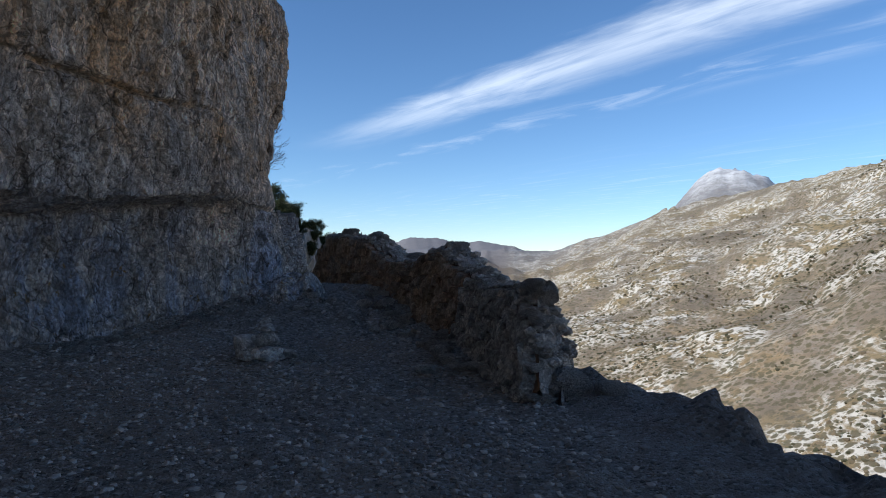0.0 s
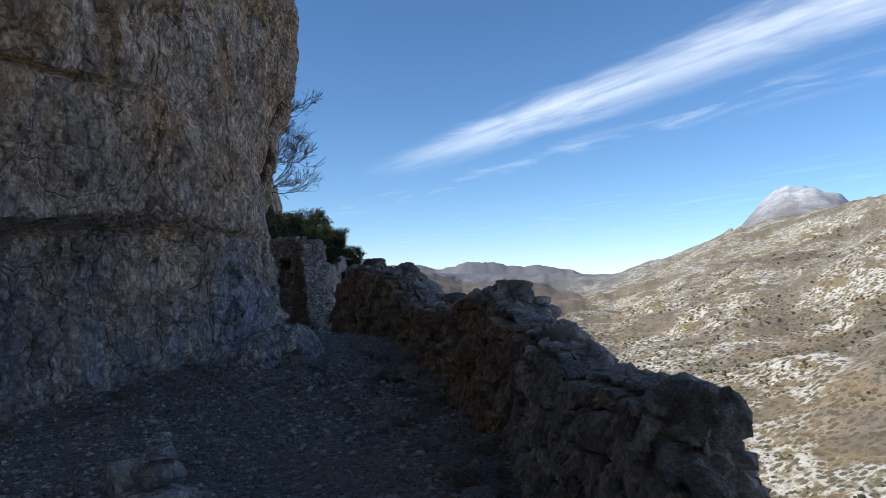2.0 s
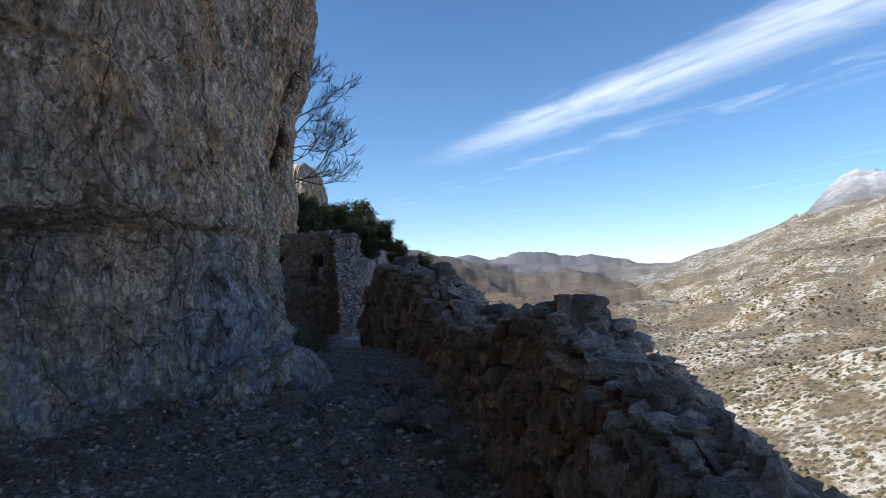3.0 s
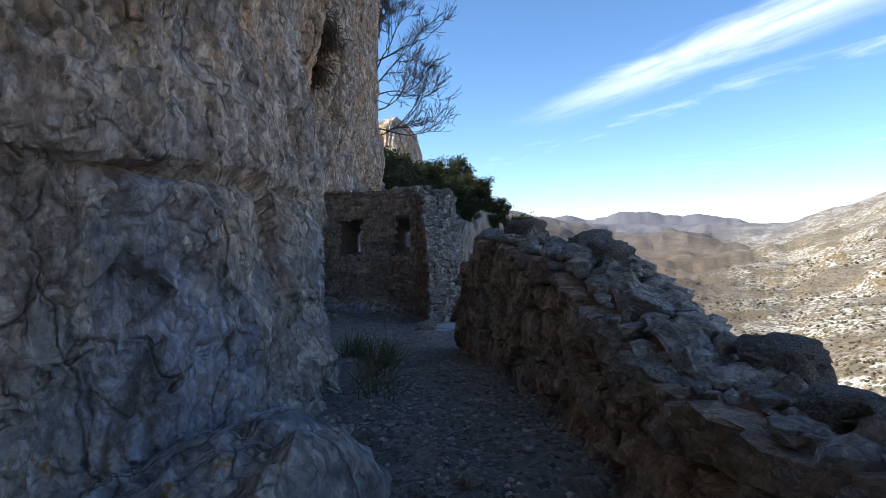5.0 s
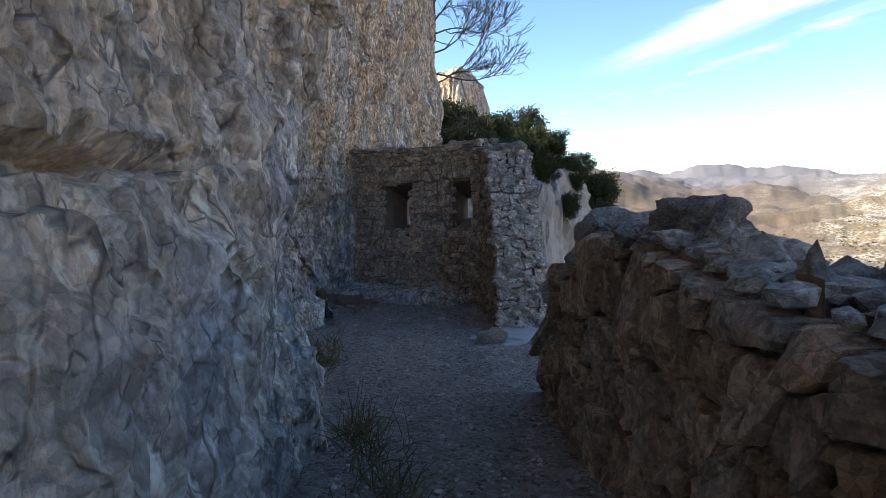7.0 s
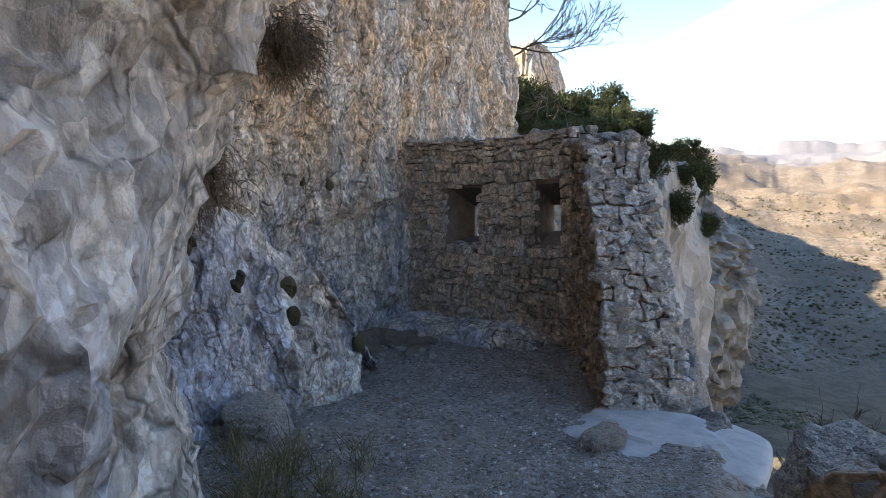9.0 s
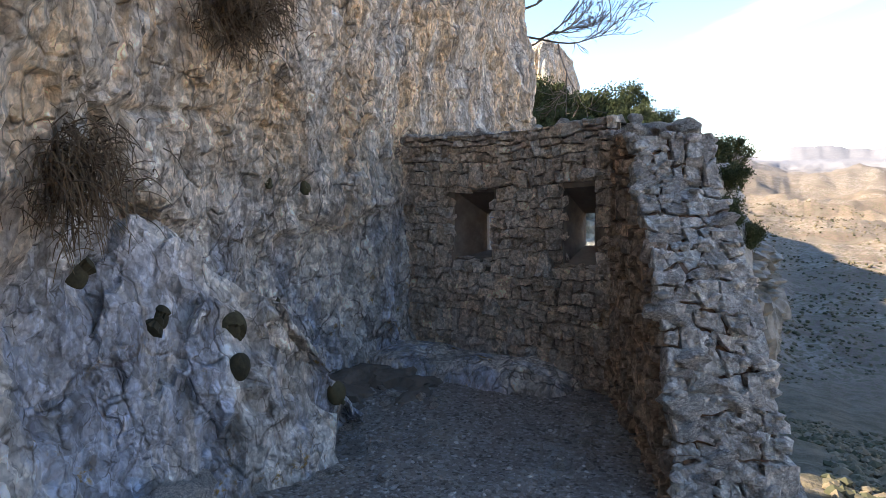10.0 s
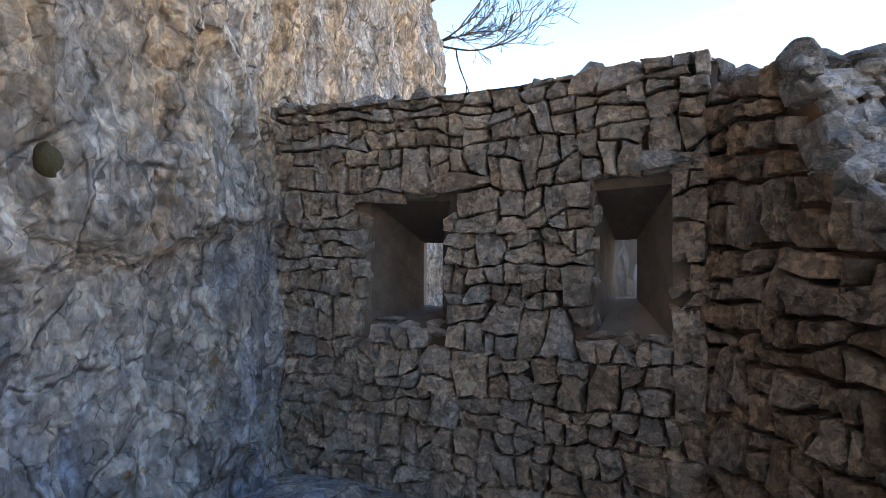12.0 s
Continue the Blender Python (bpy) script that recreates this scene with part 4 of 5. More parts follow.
def build_wing():
    wing = new("wing_wall")
    tagged(wing, "short broken rubble-stone wall with a raked end of pale stones", "stone wall")
    rng = np.random.default_rng(31)
    verts, faces = [], []
    bs = np.linspace(-0.4, 2.13, 24)
    for b_ in bs:
        e = float(np.interp(b_, RAKE_B, RAKE_D)) - 0.025
        verts += [wing_inner(-0.3, b_, -0.065), wing_inner(e, b_, -0.065), wing_outer(e, b_, -0.02), wing_outer(-0.3, b_, -0.02)]
    for i in range(len(bs) - 1):
        for j in range(4):
            faces.append((4 * i + j, 4 * i + (j + 1) % 4, 4 * i + 4 + (j + 1) % 4, 4 * i + 4 + j))
    k = 4 * (len(bs) - 1)
    faces.append((k, k + 1, k + 2, k + 3))
    put("core", fast_mesh("core", verts, faces), MORTAR_RED, wing)
    polys = []
    for site, poly in cells(2.1, 2.2, 0.17, 0.105, rng, 0.2):
        if site[0] < np.interp(site[1], RAKE_B, RAKE_D) - 0.05:
            lim = float(np.interp(site[1], RAKE_B, RAKE_D)) + 0.02
            poly = clip_half(poly, 0, lim, True)
            polys.append((site, poly))
    facing(wing, polys, wing_inner, STONE_RED, rng, 0.014, 0.03)
    facing(wing, cells(WING_T, 2.15, 0.19, 0.115, rng, 0.25), wing_end, STONE_GREY, rng, 0.007, 0.035)
    outer = [(s, clip_half(p, 0, float(np.interp(s[1], RAKE_B, RAKE_D)) + 0.02, True)) for s, p in cells(2.1, 2.26, 0.30, 0.17, rng, 0.2) if s[0] < np.interp(s[1], RAKE_B, RAKE_D) - 0.05]
    facing(wing, outer, wing_outer, STONE_GREY, rng, 0.016, 0.05)
    # stones that jut from the broken end
    for k in range(46):
        b_ = rng.uniform(0.0, 2.1)
        w_ = rng.uniform(0.04, WING_T - 0.04)
        ob = put("stone", CHUNKS[int(rng.integers(len(CHUNKS)))], STONE_GREY, wing)
        x, y, z = wing_end(w_, b_, -0.03)
        s = rng.uniform(0.12, 0.26)
        ob.matrix_world = pose(x, y, z - 0.05, rng.uniform(-14, 14), rng.uniform(-14, 14), -63 + rng.uniform(-25, 25)) @ Matrix.Diagonal((s * 0.9, s * 1.2, s * 0.55, 1))
    n = 260
    pts = np.array([wing_end(rng.uniform(0, WING_T), rng.uniform(0, 2.15), rng.uniform(-0.01, 0.03)) for _ in range(n)])
    ob = clumps("rubble", pts[:, 0], pts[:, 1], pts[:, 2], 0.02 + 0.045 * rng.random(n) ** 1.5, STONE_GREY, rng, "", 0.7)
    ob.parent = wing
    del ob["category"]
    for k in range(30):
        d, w_ = rng.uniform(-0.25, 0.5), rng.uniform(0.05, WING_T - 0.05)
        ob = put("cap_stone", CHUNKS[int(rng.integers(len(CHUNKS)))], STONE_GREY, wing)
        x, y, z = wing_inner(d, 2.10 + 0.05 * (w_ > 0.2), -w_)
        s = rng.uniform(0.16, 0.27)
        ob.matrix_world = pose(x, y, z - 0.02, rng.uniform(-10, 10), rng.uniform(-10, 10), rng.uniform(0, 360)) @ Matrix.Diagonal((s, s * 0.8, s * 0.65, 1))


# ---- the parapet beside the path ----
PAR_Y = [4.9, 5.3, 6.2, 7.4, 8.6, 10.0, 11.4, 13.0, 14.5]
PAR_X = [0.66, 0.50, 0.35, 0.10, -0.32, -0.90, -1.54, -2.28, -3.0]
PAR_TOP_Y = [4.9, 5.25, 5.5, 5.8, 6.6, 7.4, 8.2, 8.5, 8.85, 9.3, 10.1, 10.8, 11.2, 12.2, 12.8, 13.2, 13.7, 14.1, 14.5]
PAR_TOP_Z = [0.35, 0.75, 1.02, 1.12, 1.08, 1.16, 1.32, 1.50, 1.48, 1.32, 1.34, 1.56, 1.73, 1.78, 1.86, 1.86, 1.72, 1.40, 0.75]


def par_width(y):
    return float(np.interp(y, [4.9, 5.6, 6.4, 8, 12, 13.6, 14.5], [0.25, 0.4, 0.65, 0.85, 0.9, 0.8, 0.5]))


def par_batter(y):
    return float(np.interp(y, [5.0, 8.8, 11.0, 13.0, 14.0], [0.30, 0.28, 0.10, 0.08, 0.03]))


def par_point(y, frac, out):
    """A point of the parapet's path-side face: frac of its height, out from the face."""
    x = float(lerp(y, PAR_Y, PAR_X))
    top, foot = float(np.interp(y, PAR_TOP_Y, PAR_TOP_Z)), float(lerp(y, PATH_Y, PATH_Z)) - 0.05
    b_ = frac * max(0.15, top - foot)
    return (x - 0.90 * out + par_batter(y) * b_, y - 0.42 * out, foot + b_)


def build_parapet():
    par = new("parapet")
    tagged(par, "low ruined drystone parapet along the outer edge of the path", "stone wall")
    rng = np.random.default_rng(41)
    ys = np.arange(4.9, 14.5, 0.045)
    prof = []
    for y in ys:
        x = float(lerp(y, PAR_Y, PAR_X))
        top, foot = float(np.interp(y, PAR_TOP_Y, PAR_TOP_Z)), float(lerp(y, PATH_Y, PATH_Z)) - 0.05
        h = max(0.15, top - foot)
        wd, bt = par_width(y) + par_batter(y) * h, par_batter(y)
        prof.append([(x, foot - 0.3), (x + 0.015, foot + 0.02), (x + bt * 0.5 * h + 0.02, foot + 0.5 * h), (x + bt * h + 0.02, foot + 0.94 * h), (x + bt * h + 0.10, top),
                     (x + bt * h + 0.3 * (wd - bt * h), top + 0.02), (x + bt * h + 0.55 * (wd - bt * h), top - 0.14), (x + bt * h + 0.8 * (wd - bt * h), top - 0.42), (x + 0.95 * wd, top - 0.6 * h), (x + wd + 0.15, foot - 0.6)])
    prof = np.array(prof)
    at = np.linspace(0, 9, 46)
    X = np.stack([np.interp(at, np.arange(10), p[:, 0]) for p in prof])
    Z = np.stack([np.interp(at, np.arange(10), p[:, 1]) for p in prof])
    Y = np.repeat(ys[:, None], X.shape[1], 1)
    k = np.clip(at - 3.2, 0, 1)[None]
    calm = np.clip((Y - 5.0) / 0.9, 0.1, 1)
    X = X + 0.05 * (1 - k) + 0.05 * calm * chips(X * 5, Y * 5, Z * 7, 131)
    Z = Z + (0.07 * chips(X * 4.5, Y * 4.5, Z * 2, 135) + 0.03 * chips(X * 10, Y * 10, Z * 5, 137)) * k * calm
    face = at < 4.0
    put("core", grid_mesh("core", X[:, face], Y[:, face], Z[:, face]), MORTAR_RED, par)
    top_from = int(face.sum()) - 1
    put("rubble_top", grid_mesh("rubble_top", X[:, top_from:], Y[:, top_from:], Z[:, top_from:]), STONE_GREY, par)
    # facing stones, the larger ones towards the bottom
    polys = cells(9.55, 1.0, 0.24, 0.15, rng, 0.2)

    def to_world(a_, b_, out):
        return par_point(4.95 + a_, b_ * 0.97, out)
    facing(par, [q for q in polys if q[0][0] > 2.6], to_world, STONE_RED, rng, 0.010, 0.05)
    facing(par, [q for q in polys if q[0][0] <= 2.6], to_world, STONE_GREY, rng, 0.010, 0.06)
    # heavy weathered blocks along the top and down the outer side
    for y in np.arange(4.95, 14.2, 0.14):
        x = float(lerp(y, PAR_Y, PAR_X))
        top, foot = float(np.interp(y, PAR_TOP_Y, PAR_TOP_Z)), float(lerp(y, PATH_Y, PATH_Z))
        h, wd = max(0.15, top - foot), par_width(y)
        for f in (0.10, 0.30, 0.50, 0.70, 0.9):
            if rng.random() < 0.16:
                continue
            s = rng.uniform(0.12, 0.26)
            zz = top - 0.11 - (0.0 if f < 0.4 else (f - 0.4) * 1.1)
            ob = put("cap_stone", CHUNKS[int(rng.integers(len(CHUNKS)))], STONE_GREY, par)
            ob.matrix_world = pose(x + par_batter(y) * h + f * wd + rng.uniform(-0.05, 0.05), y + rng.uniform(-0.05, 0.05), zz + rng.uniform(-0.06, 0.04), rng.uniform(-14, 14), rng.uniform(-14, 14) + 12 * f, -65 + rng.uniform(-40, 40)) @ Matrix.Diagonal((s * 1.25, s, s * rng.uniform(0.38, 0.62), 1))
    # a few big blocks that make up its outline
    for y, f, s, hgt in ((5.6, 0.3, 0.40, 0.20), (8.60, 0.32, 0.42, 0.18), (8.95, 0.3, 0.38, 0.16), (11.25, 0.35, 0.38, 0.14), (11.9, 0.5, 0.42, 0.18), (12.75, 0.3, 0.44, 0.22), (10.2, 0.5, 0.36, 0.16), (7.5, 0.2, 0.36, 0.14), (9.6, 0.25, 0.38, 0.14), (13.6, 0.25, 0.5, 0.26), (14.1, 0.25, 0.52, 0.26)):
        x = float(lerp(y, PAR_Y, PAR_X))
        top = float(np.interp(y, PAR_TOP_Y, PAR_TOP_Z))
        ob = put("block", LUMPS[int(rng.integers(len(LUMPS)))], STONE_GREY, par)
        ob.matrix_world = pose(x + par_batter(y) * 0.9 + f * par_width(y), y, top + hgt * 0.06, rng.uniform(-8, 8), rng.uniform(-8, 8), -60 + rng.uniform(-15, 15)) @ Matrix.Diagonal((s * 0.42, s * 0.32, hgt * 0.55, 1))
    # small rubble wedged between the blocks
    n = 1300
    y = rng.uniform(5.1, 14.2, n)
    f = rng.random(n)
    top = np.interp(y, PAR_TOP_Y, PAR_TOP_Z)
    foot = lerp(y, PATH_Y, PATH_Z)
    wd = np.array([par_width(q) for q in y])
    bt = np.array([par_batter(q) for q in y])
    x = lerp(y, PAR_Y, PAR_X) + bt * np.clip(top - foot, 0.15, None) + 0.04 + f * wd
    z = top - 0.0 - np.clip(f - 0.4, 0, None) * 0.75
    ob = clumps("rubble", x, y, z, 0.025 + 0.065 * rng.random(n) ** 1.7, STONE_GREY, rng, "", 0.6)
    ob.parent = par
    del ob["category"]


# ---- bedrock, spur and crags ----
def build_rocks():
    def slant(p):
        p = p.copy()
        p[:, 2] = np.minimum(p[:, 2], 1.74 - 1.03 * (p[:, 1] - 15.8) + 0.08 * fbm(p[:, 0] * 3, p[:, 1] * 3, p[:, 2] * 3, 3, 0.6, 147))
        return p
    put("bedrock_step", blob("bedrock_step", (-6.35, 18.42, 0.26), (1.15, 0.42, 0.42), CLIFF, 141, 3.5, 0.16, 5), CLIFF, kind="structure", label="low bedrock step under the loopholed wall", category="rock")
    put("bedrock_toe", blob("bedrock_toe", (-6.95, 15.95, 0.30), (0.68, 1.2, 2.1), CLIFF, 143, 2.8, 0.2, 6, slant), CLIFF, kind="structure", label="blue-grey bedrock toe of the cliff", category="rock")
    put("bedrock_hump", blob("bedrock_hump", (-2.45, 9.75, 0.42), (0.55, 0.75, 0.72), CLIFF, 145, 2.6, 0.2, 5), CLIFF, kind="structure", label="rough bedrock hump at the cliff foot", category="rock")

    put("rock_spur", blob("rock_spur", (-5.1, 23.2, -1.7), (0.46, 2.5, 4.15), ROCK_SCRUB, 151, 4.0, 0.30, 6), ROCK_SCRUB, kind="structure", label="grey limestone spur beyond the terrace wall", category="rock")

    put("earth_bank", blob("earth_bank", (-7.0, 17.75, 0.42), (0.62, 0.75, 0.13), EARTH, 155, 2.2, 0.9, 5), EARTH, kind="structure", label="dark earth and scree in the corner of the terrace", category="earth")

    def fall(p):
        p = p.copy()
        p[:, 2] -= np.clip(p[:, 0] + 14.0, 0, None) * 0.36 * np.clip((p[:, 2] + 2) / 5, 0, 1)
        return p
    put("rock_shoulder", blob("rock_shoulder", (-12.1, 39.0, -2.0), (6.8, 4.5, 7.1), ROCK_SCRUB, 153, 3.0, 0.08, 6, fall), ROCK_SCRUB, kind="structure", label="pale rocky shoulder of the mountain with shrubs", category="rock")
    crag = put("crag", blob("crag", (-15.6, 42.8, 0.5), (1.25, 2.0, 8.2), CLIFF, 161, 5.0, 0.16, 5), CLIFF, label="sunlit limestone pinnacle on the slope", category="crag")
    crag["group"] = "crags above the slope"
    put("crag", blob("crag", (-11.3, 41, -1.5), (2.6, 3.0, 6.6), CLIFF, 163, 2.6, 0.12, 5), CLIFF, label="low rounded sunlit limestone crag", category="crag", group="crags above the slope")
    # pale rock threshold at the wing's foot
    slab = blob("slab", (-3.62, 16.35, 0.47), (0.66, 0.52, 0.085), SLAB, 171, 4.0, 0.16, 5)
    put("threshold_slab", slab, SLAB, label="pale cracked stone threshold at the wall's foot", category="slab")


# ---- cairn and loose stones ----
def build_cairn():
    cx, cy = -1.80, 6.42
    z0 = float(floor_z(np.array([cx]), np.array([cy]))[0])
    cairn = new("cairn")
    tagged(cairn, "small cairn of stacked pale stones on the gravel", "cairn")
    for k, (dx, dy, dz, sx, sy, sz, rz) in enumerate(((0.02, 0, -0.03, 0.42, 0.34, 0.15, 10), (-0.20, 0.10, -0.02, 0.28, 0.26, 0.26, 40), (0.0, 0.03, 0.11, 0.27, 0.24, 0.15, -20), (0.01, 0.02, 0.25, 0.22, 0.19, 0.09, 60), (-0.01, 0.03, 0.33, 0.15, 0.13, 0.07, 15), (-0.14, -0.10, -0.02, 0.18, 0.15, 0.11, 75), (0.24, 0.05, -0.02, 0.16, 0.14, 0.11, 30))):
        ob = put("stone", hull_mesh("stone", 400 + k, sx, sy, sz, 18, 0.08), STONE_PALE, cairn)
        ob.matrix_world = pose(cx + dx, cy + dy, z0 + dz, 0, 0, rz)


def build_loose():
    rng = np.random.default_rng(51)
    spots = []
    for k in range(70):  # along the cliff foot
        y = rng.uniform(5.2, 9.3)
        spots.append((float(np.interp(y, [5.2, 6.5, 7.7, 8.5, 9.3], [-5.0, -4.55, -4.1, -3.5, -2.7])) + abs(rng.normal()) * 0.30 - 0.1, y, rng.uniform(0.05, 0.16)))
    for k in range(34):  # below the parapet
        y = rng.uniform(5.2, 9.2)
        spots.append((float(lerp(y, PAR_Y, PAR_X)) - 0.08 - abs(rng.normal()) * 0.28, y, rng.uniform(0.06, 0.24)))
    for k in range(30):  # on the climb
        spots.append((rng.uniform(-2.2, -0.5), rng.uniform(8.7, 10.2), rng.uniform(0.06, 0.2)))
    for k in range(26):  # terrace corners
        spots.append((rng.uniform(-6.8, -5.9), rng.uniform(15.2, 17.6), rng.uniform(0.04, 0.12)))
    for k in range(18):
        spots.append((rng.uniform(-5.2, -4.4), rng.uniform(16.9, 18.0), rng.uniform(0.04, 0.10)))
    spots += [(-1.35, 6.55, 0.15), (-1.42, 6.30, 0.10), (-5.65, 16.2, 0.13), (-6.15, 14.6, 0.16)]
    for x, y, s in spots:
        z = float(floor_z(np.array([x]), np.array([y]))[0])
        ob = put("loose_stone", CHUNKS[int(rng.integers(len(CHUNKS)))], PEBBLE, label="loose pale limestone lump on the gravel", category="stone", group="loose stones on the ledge")
        ob.matrix_world = pose(x, y, z - 0.2 * s, 0, 0, rng.uniform(0, 360)) @ Matrix.Diagonal((s * 1.2, s, s * rng.uniform(0.5, 0.85), 1))
    for x, y, sx, sy, sz, label in ((-3.92, 16.02, 0.34, 0.2, 0.15, "ochre block lying by the threshold slab"), (-6.05, 15.05, 0.42, 0.34, 0.30, "pale rounded boulder among dry grass"), (-6.35, 15.35, 0.26, 0.22, 0.26, "pale boulder against the cliff foot"),
                                    (1.02, 5.2, 0.32, 0.28, 0.24, "broken block at the parapet's end"), (1.35, 5.1, 0.26, 0.22, 0.18, "low boulder on the ledge's outer edge")):
        z = float(floor_z(np.array([x]), np.array([y]))[0])
        ob = put("boulder", LUMPS[int(rng.integers(len(LUMPS)))], STONE_GREY, label=label, category="boulder")
        ob.matrix_world = pose(x, y, z + 0.28 * sz, 0, 0, rng.uniform(0, 90)) @ Matrix.Diagonal((sx / 2, sy / 2, sz / 2, 1))
    # gravel chips strewn over the ledge
    n = 22000
    y = np.where(rng.random(n) < 0.62, rng.uniform(2.2, 9.0, n), rng.uniform(9.0, 18.3, n))
    lo = np.interp(y, CLIFF_Y, CLIFF_AT[1][1])
    hi = np.interp(y, [2, 5, 8.6, 13, 14.4, 18.3], [2.0, 0.9, -0.1, -2.3, -3.0, -4.9])
    x = lo + rng.random(n) * (hi - lo)
    z = floor_z(x, y)
    s = 0.006 + 0.022 * rng.random(n) ** 3 + 0.005 * rng.random(n)
    s = np.where(y > 9.5, s * 0.6, s)
    clumps("gravel_chips", x, y, z, s, PEBBLE, rng, "grey limestone gravel scattered over the path", 0.6)


build_loop_wall()
build_wing()
build_parapet()
build_rocks()
build_cairn()
build_loose()


# ---- plants ----
def tubes(paths, sides=4):
    """A mesh of tapering twigs: each path is (points, radius at start, radius at end)."""
    verts, faces = [], []
    for pts, r0, r1 in paths:
        pts = np.asarray(pts, float)
        d = np.gradient(pts, axis=0)
        d /= np.linalg.norm(d, axis=1, keepdims=True) + 1e-9
        a_ = np.cross(d, [0.3, 0.2, 1.0])
        a_ /= np.linalg.norm(a_, axis=1, keepdims=True) + 1e-9
        b_ = np.cross(d, a_)
        r = np.linspace(r0, r1, len(pts))[:, None]
        k = len(verts)
        for i in range(len(pts)):
            for s in range(sides):
                t = 2 * math.pi * s / sides
                verts.append(pts[i] + r[i] * (math.cos(t) * a_[i] + math.sin(t) * b_[i]))
        for i in range(len(pts) - 1):
            for s in range(sides):
                faces.append((k + i * sides + s, k + i * sides + (s + 1) % sides, k + (i + 1) * sides + (s + 1) % sides, k + (i + 1) * sides + s))
    return fast_mesh("twigs", np.array(verts), np.array(faces))


def sprout(rng, start, way, length, radius, depth, lift, spread, out, forks=(2, 4)):
    """Grow a branch and its forks into out."""
    n = 6
    pts = [np.array(start, float)]
    d = np.array(way, float)
    for _ in range(n):
        d = d + rng.normal(size=3) * 0.13 + np.array([0, 0, lift]) * 0.12
        d /= np.linalg.norm(d)
        pts.append(pts[-1] + d * length / n)
    out.append((pts, radius, radius * (0.55 if depth else 0.3)))
    if depth == 0:
        return
    for _ in range(int(rng.integers(forks[0], forks[1] + 1))):
        i = int(rng.integers(2, n + 1))
        e = d + rng.normal(size=3) * spread
        e /= np.linalg.norm(e)
        sprout(rng, pts[i], e, length * rng.uniform(0.5, 0.78), radius * 0.58, depth - 1, lift, spread, out, forks)
    sprout(rng, pts[-1], d, length * 0.62, radius * 0.55, depth - 1, lift, spread, out, forks)


def build_tree():
    rng = np.random.default_rng(63)
    tree = new("bare_tree")
    tagged(tree, "leafless tree with fine twigs leaning out past the cliff edge", "tree")
    base = np.array([-9.45, 25.7, 1.4])
    trunk, crown = [], []
    top = base + np.array([0.35, 0.0, 4.6])
    trunk.append(([base, base + [0.1, 0, 1.4], base + [0.12, 0, 3.0], top], 0.12, 0.07))
    for z, ang, ln in ((3.6, 8, 1.5), (3.9, -14, 1.7), (4.4, 20, 1.45), (4.9, -4, 1.6), (5.2, 40, 1.4), (5.6, 60, 1.5), (5.9, 24, 1.6), (6.3, 75, 1.4), (6.4, 48, 1.6), (6.8, 95, 1.3), (5.0, 130, 1.2)):
        at = base + np.array([0.12 + 0.06 * z, 0, min(z, 4.6)])
        w_ = (math.cos(radians(ang)), rng.normal() * 0.25, math.sin(radians(ang)))
        if z > 4.6:
            trunk.append(([top, top + [0.12, 0, (z - 4.6) / 2], top + [0.1, 0, z - 4.6]], 0.07, 0.04))
            at = top + np.array([0.1, 0, z - 4.6])
        sprout(rng, at, w_, ln * 0.80, 0.030, 4, 0.40, 0.42, crown, (2, 4))
    put("trunk", tubes(trunk, 7), TWIG, tree)
    put("crown", tubes([(p, max(a_, 0.0065), max(b_, 0.005)) for p, a_, b_ in crown], 3), TWIG, tree)


def leaf_cards(rng, centres, radius, per, size):
    """Small folded leaves gathered round points."""
    n = len(centres) * per
    c = np.repeat(centres, per, 0) + rng.normal(size=(n, 3)) * radius
    d = rng.normal(size=(n, 3)) + [0, 0, 0.5]
    d /= np.linalg.norm(d, axis=1, keepdims=True)
    s = np.cross(d, rng.normal(size=(n, 3)))
    s /= np.linalg.norm(s, axis=1, keepdims=True)
    up_ = np.cross(s, d)
    L = size * rng.uniform(0.7, 1.3, (n, 1))
    v = np.stack([c, c + d * L * 0.5 + s * L * 0.22 + up_ * L * 0.08, c + d * L, c + d * L * 0.5 - s * L * 0.22 + up_ * L * 0.08], 1)
    f = np.arange(n * 4).reshape(n, 4)
    tri = np.concatenate([f[:, [0, 1, 2]], f[:, [0, 2, 3]]])
    return fast_mesh("leaves", v.reshape(-1, 3), tri)


def shrub_kind(seed, height, leafy, mat_leaf):
    rng = np.random.default_rng(seed)
    paths = []
    for k in range(7 if leafy else 10):
        t = rng.uniform(0, 2 * math.pi)
        tilt = rng.uniform(0.15, 0.95 if not leafy else 0.75)
        sprout(rng, (0.08 * math.cos(t), 0.08 * math.sin(t), -0.1), (math.cos(t) * tilt, math.sin(t) * tilt, 1), height * rng.uniform(0.4, 0.6), 0.010 * height, 2 if leafy else 3, 0.3, 0.45, paths, (2, 3))
    sh = new("evergreen_shrub" if leafy else "bare_shrub")
    put("branchwork", tubes([(p, max(a_, 0.0035), max(b_, 0.0025)) for p, a_, b_ in paths], 3), TWIG, sh)
    if leafy:
        ends = np.array([p[k] for p, _, _ in paths for k in (3, 5, 6)])
        put("foliage", leaf_cards(rng, ends, 0.07 * height, 16, 0.075 * height), mat_leaf, sh)
    return sh


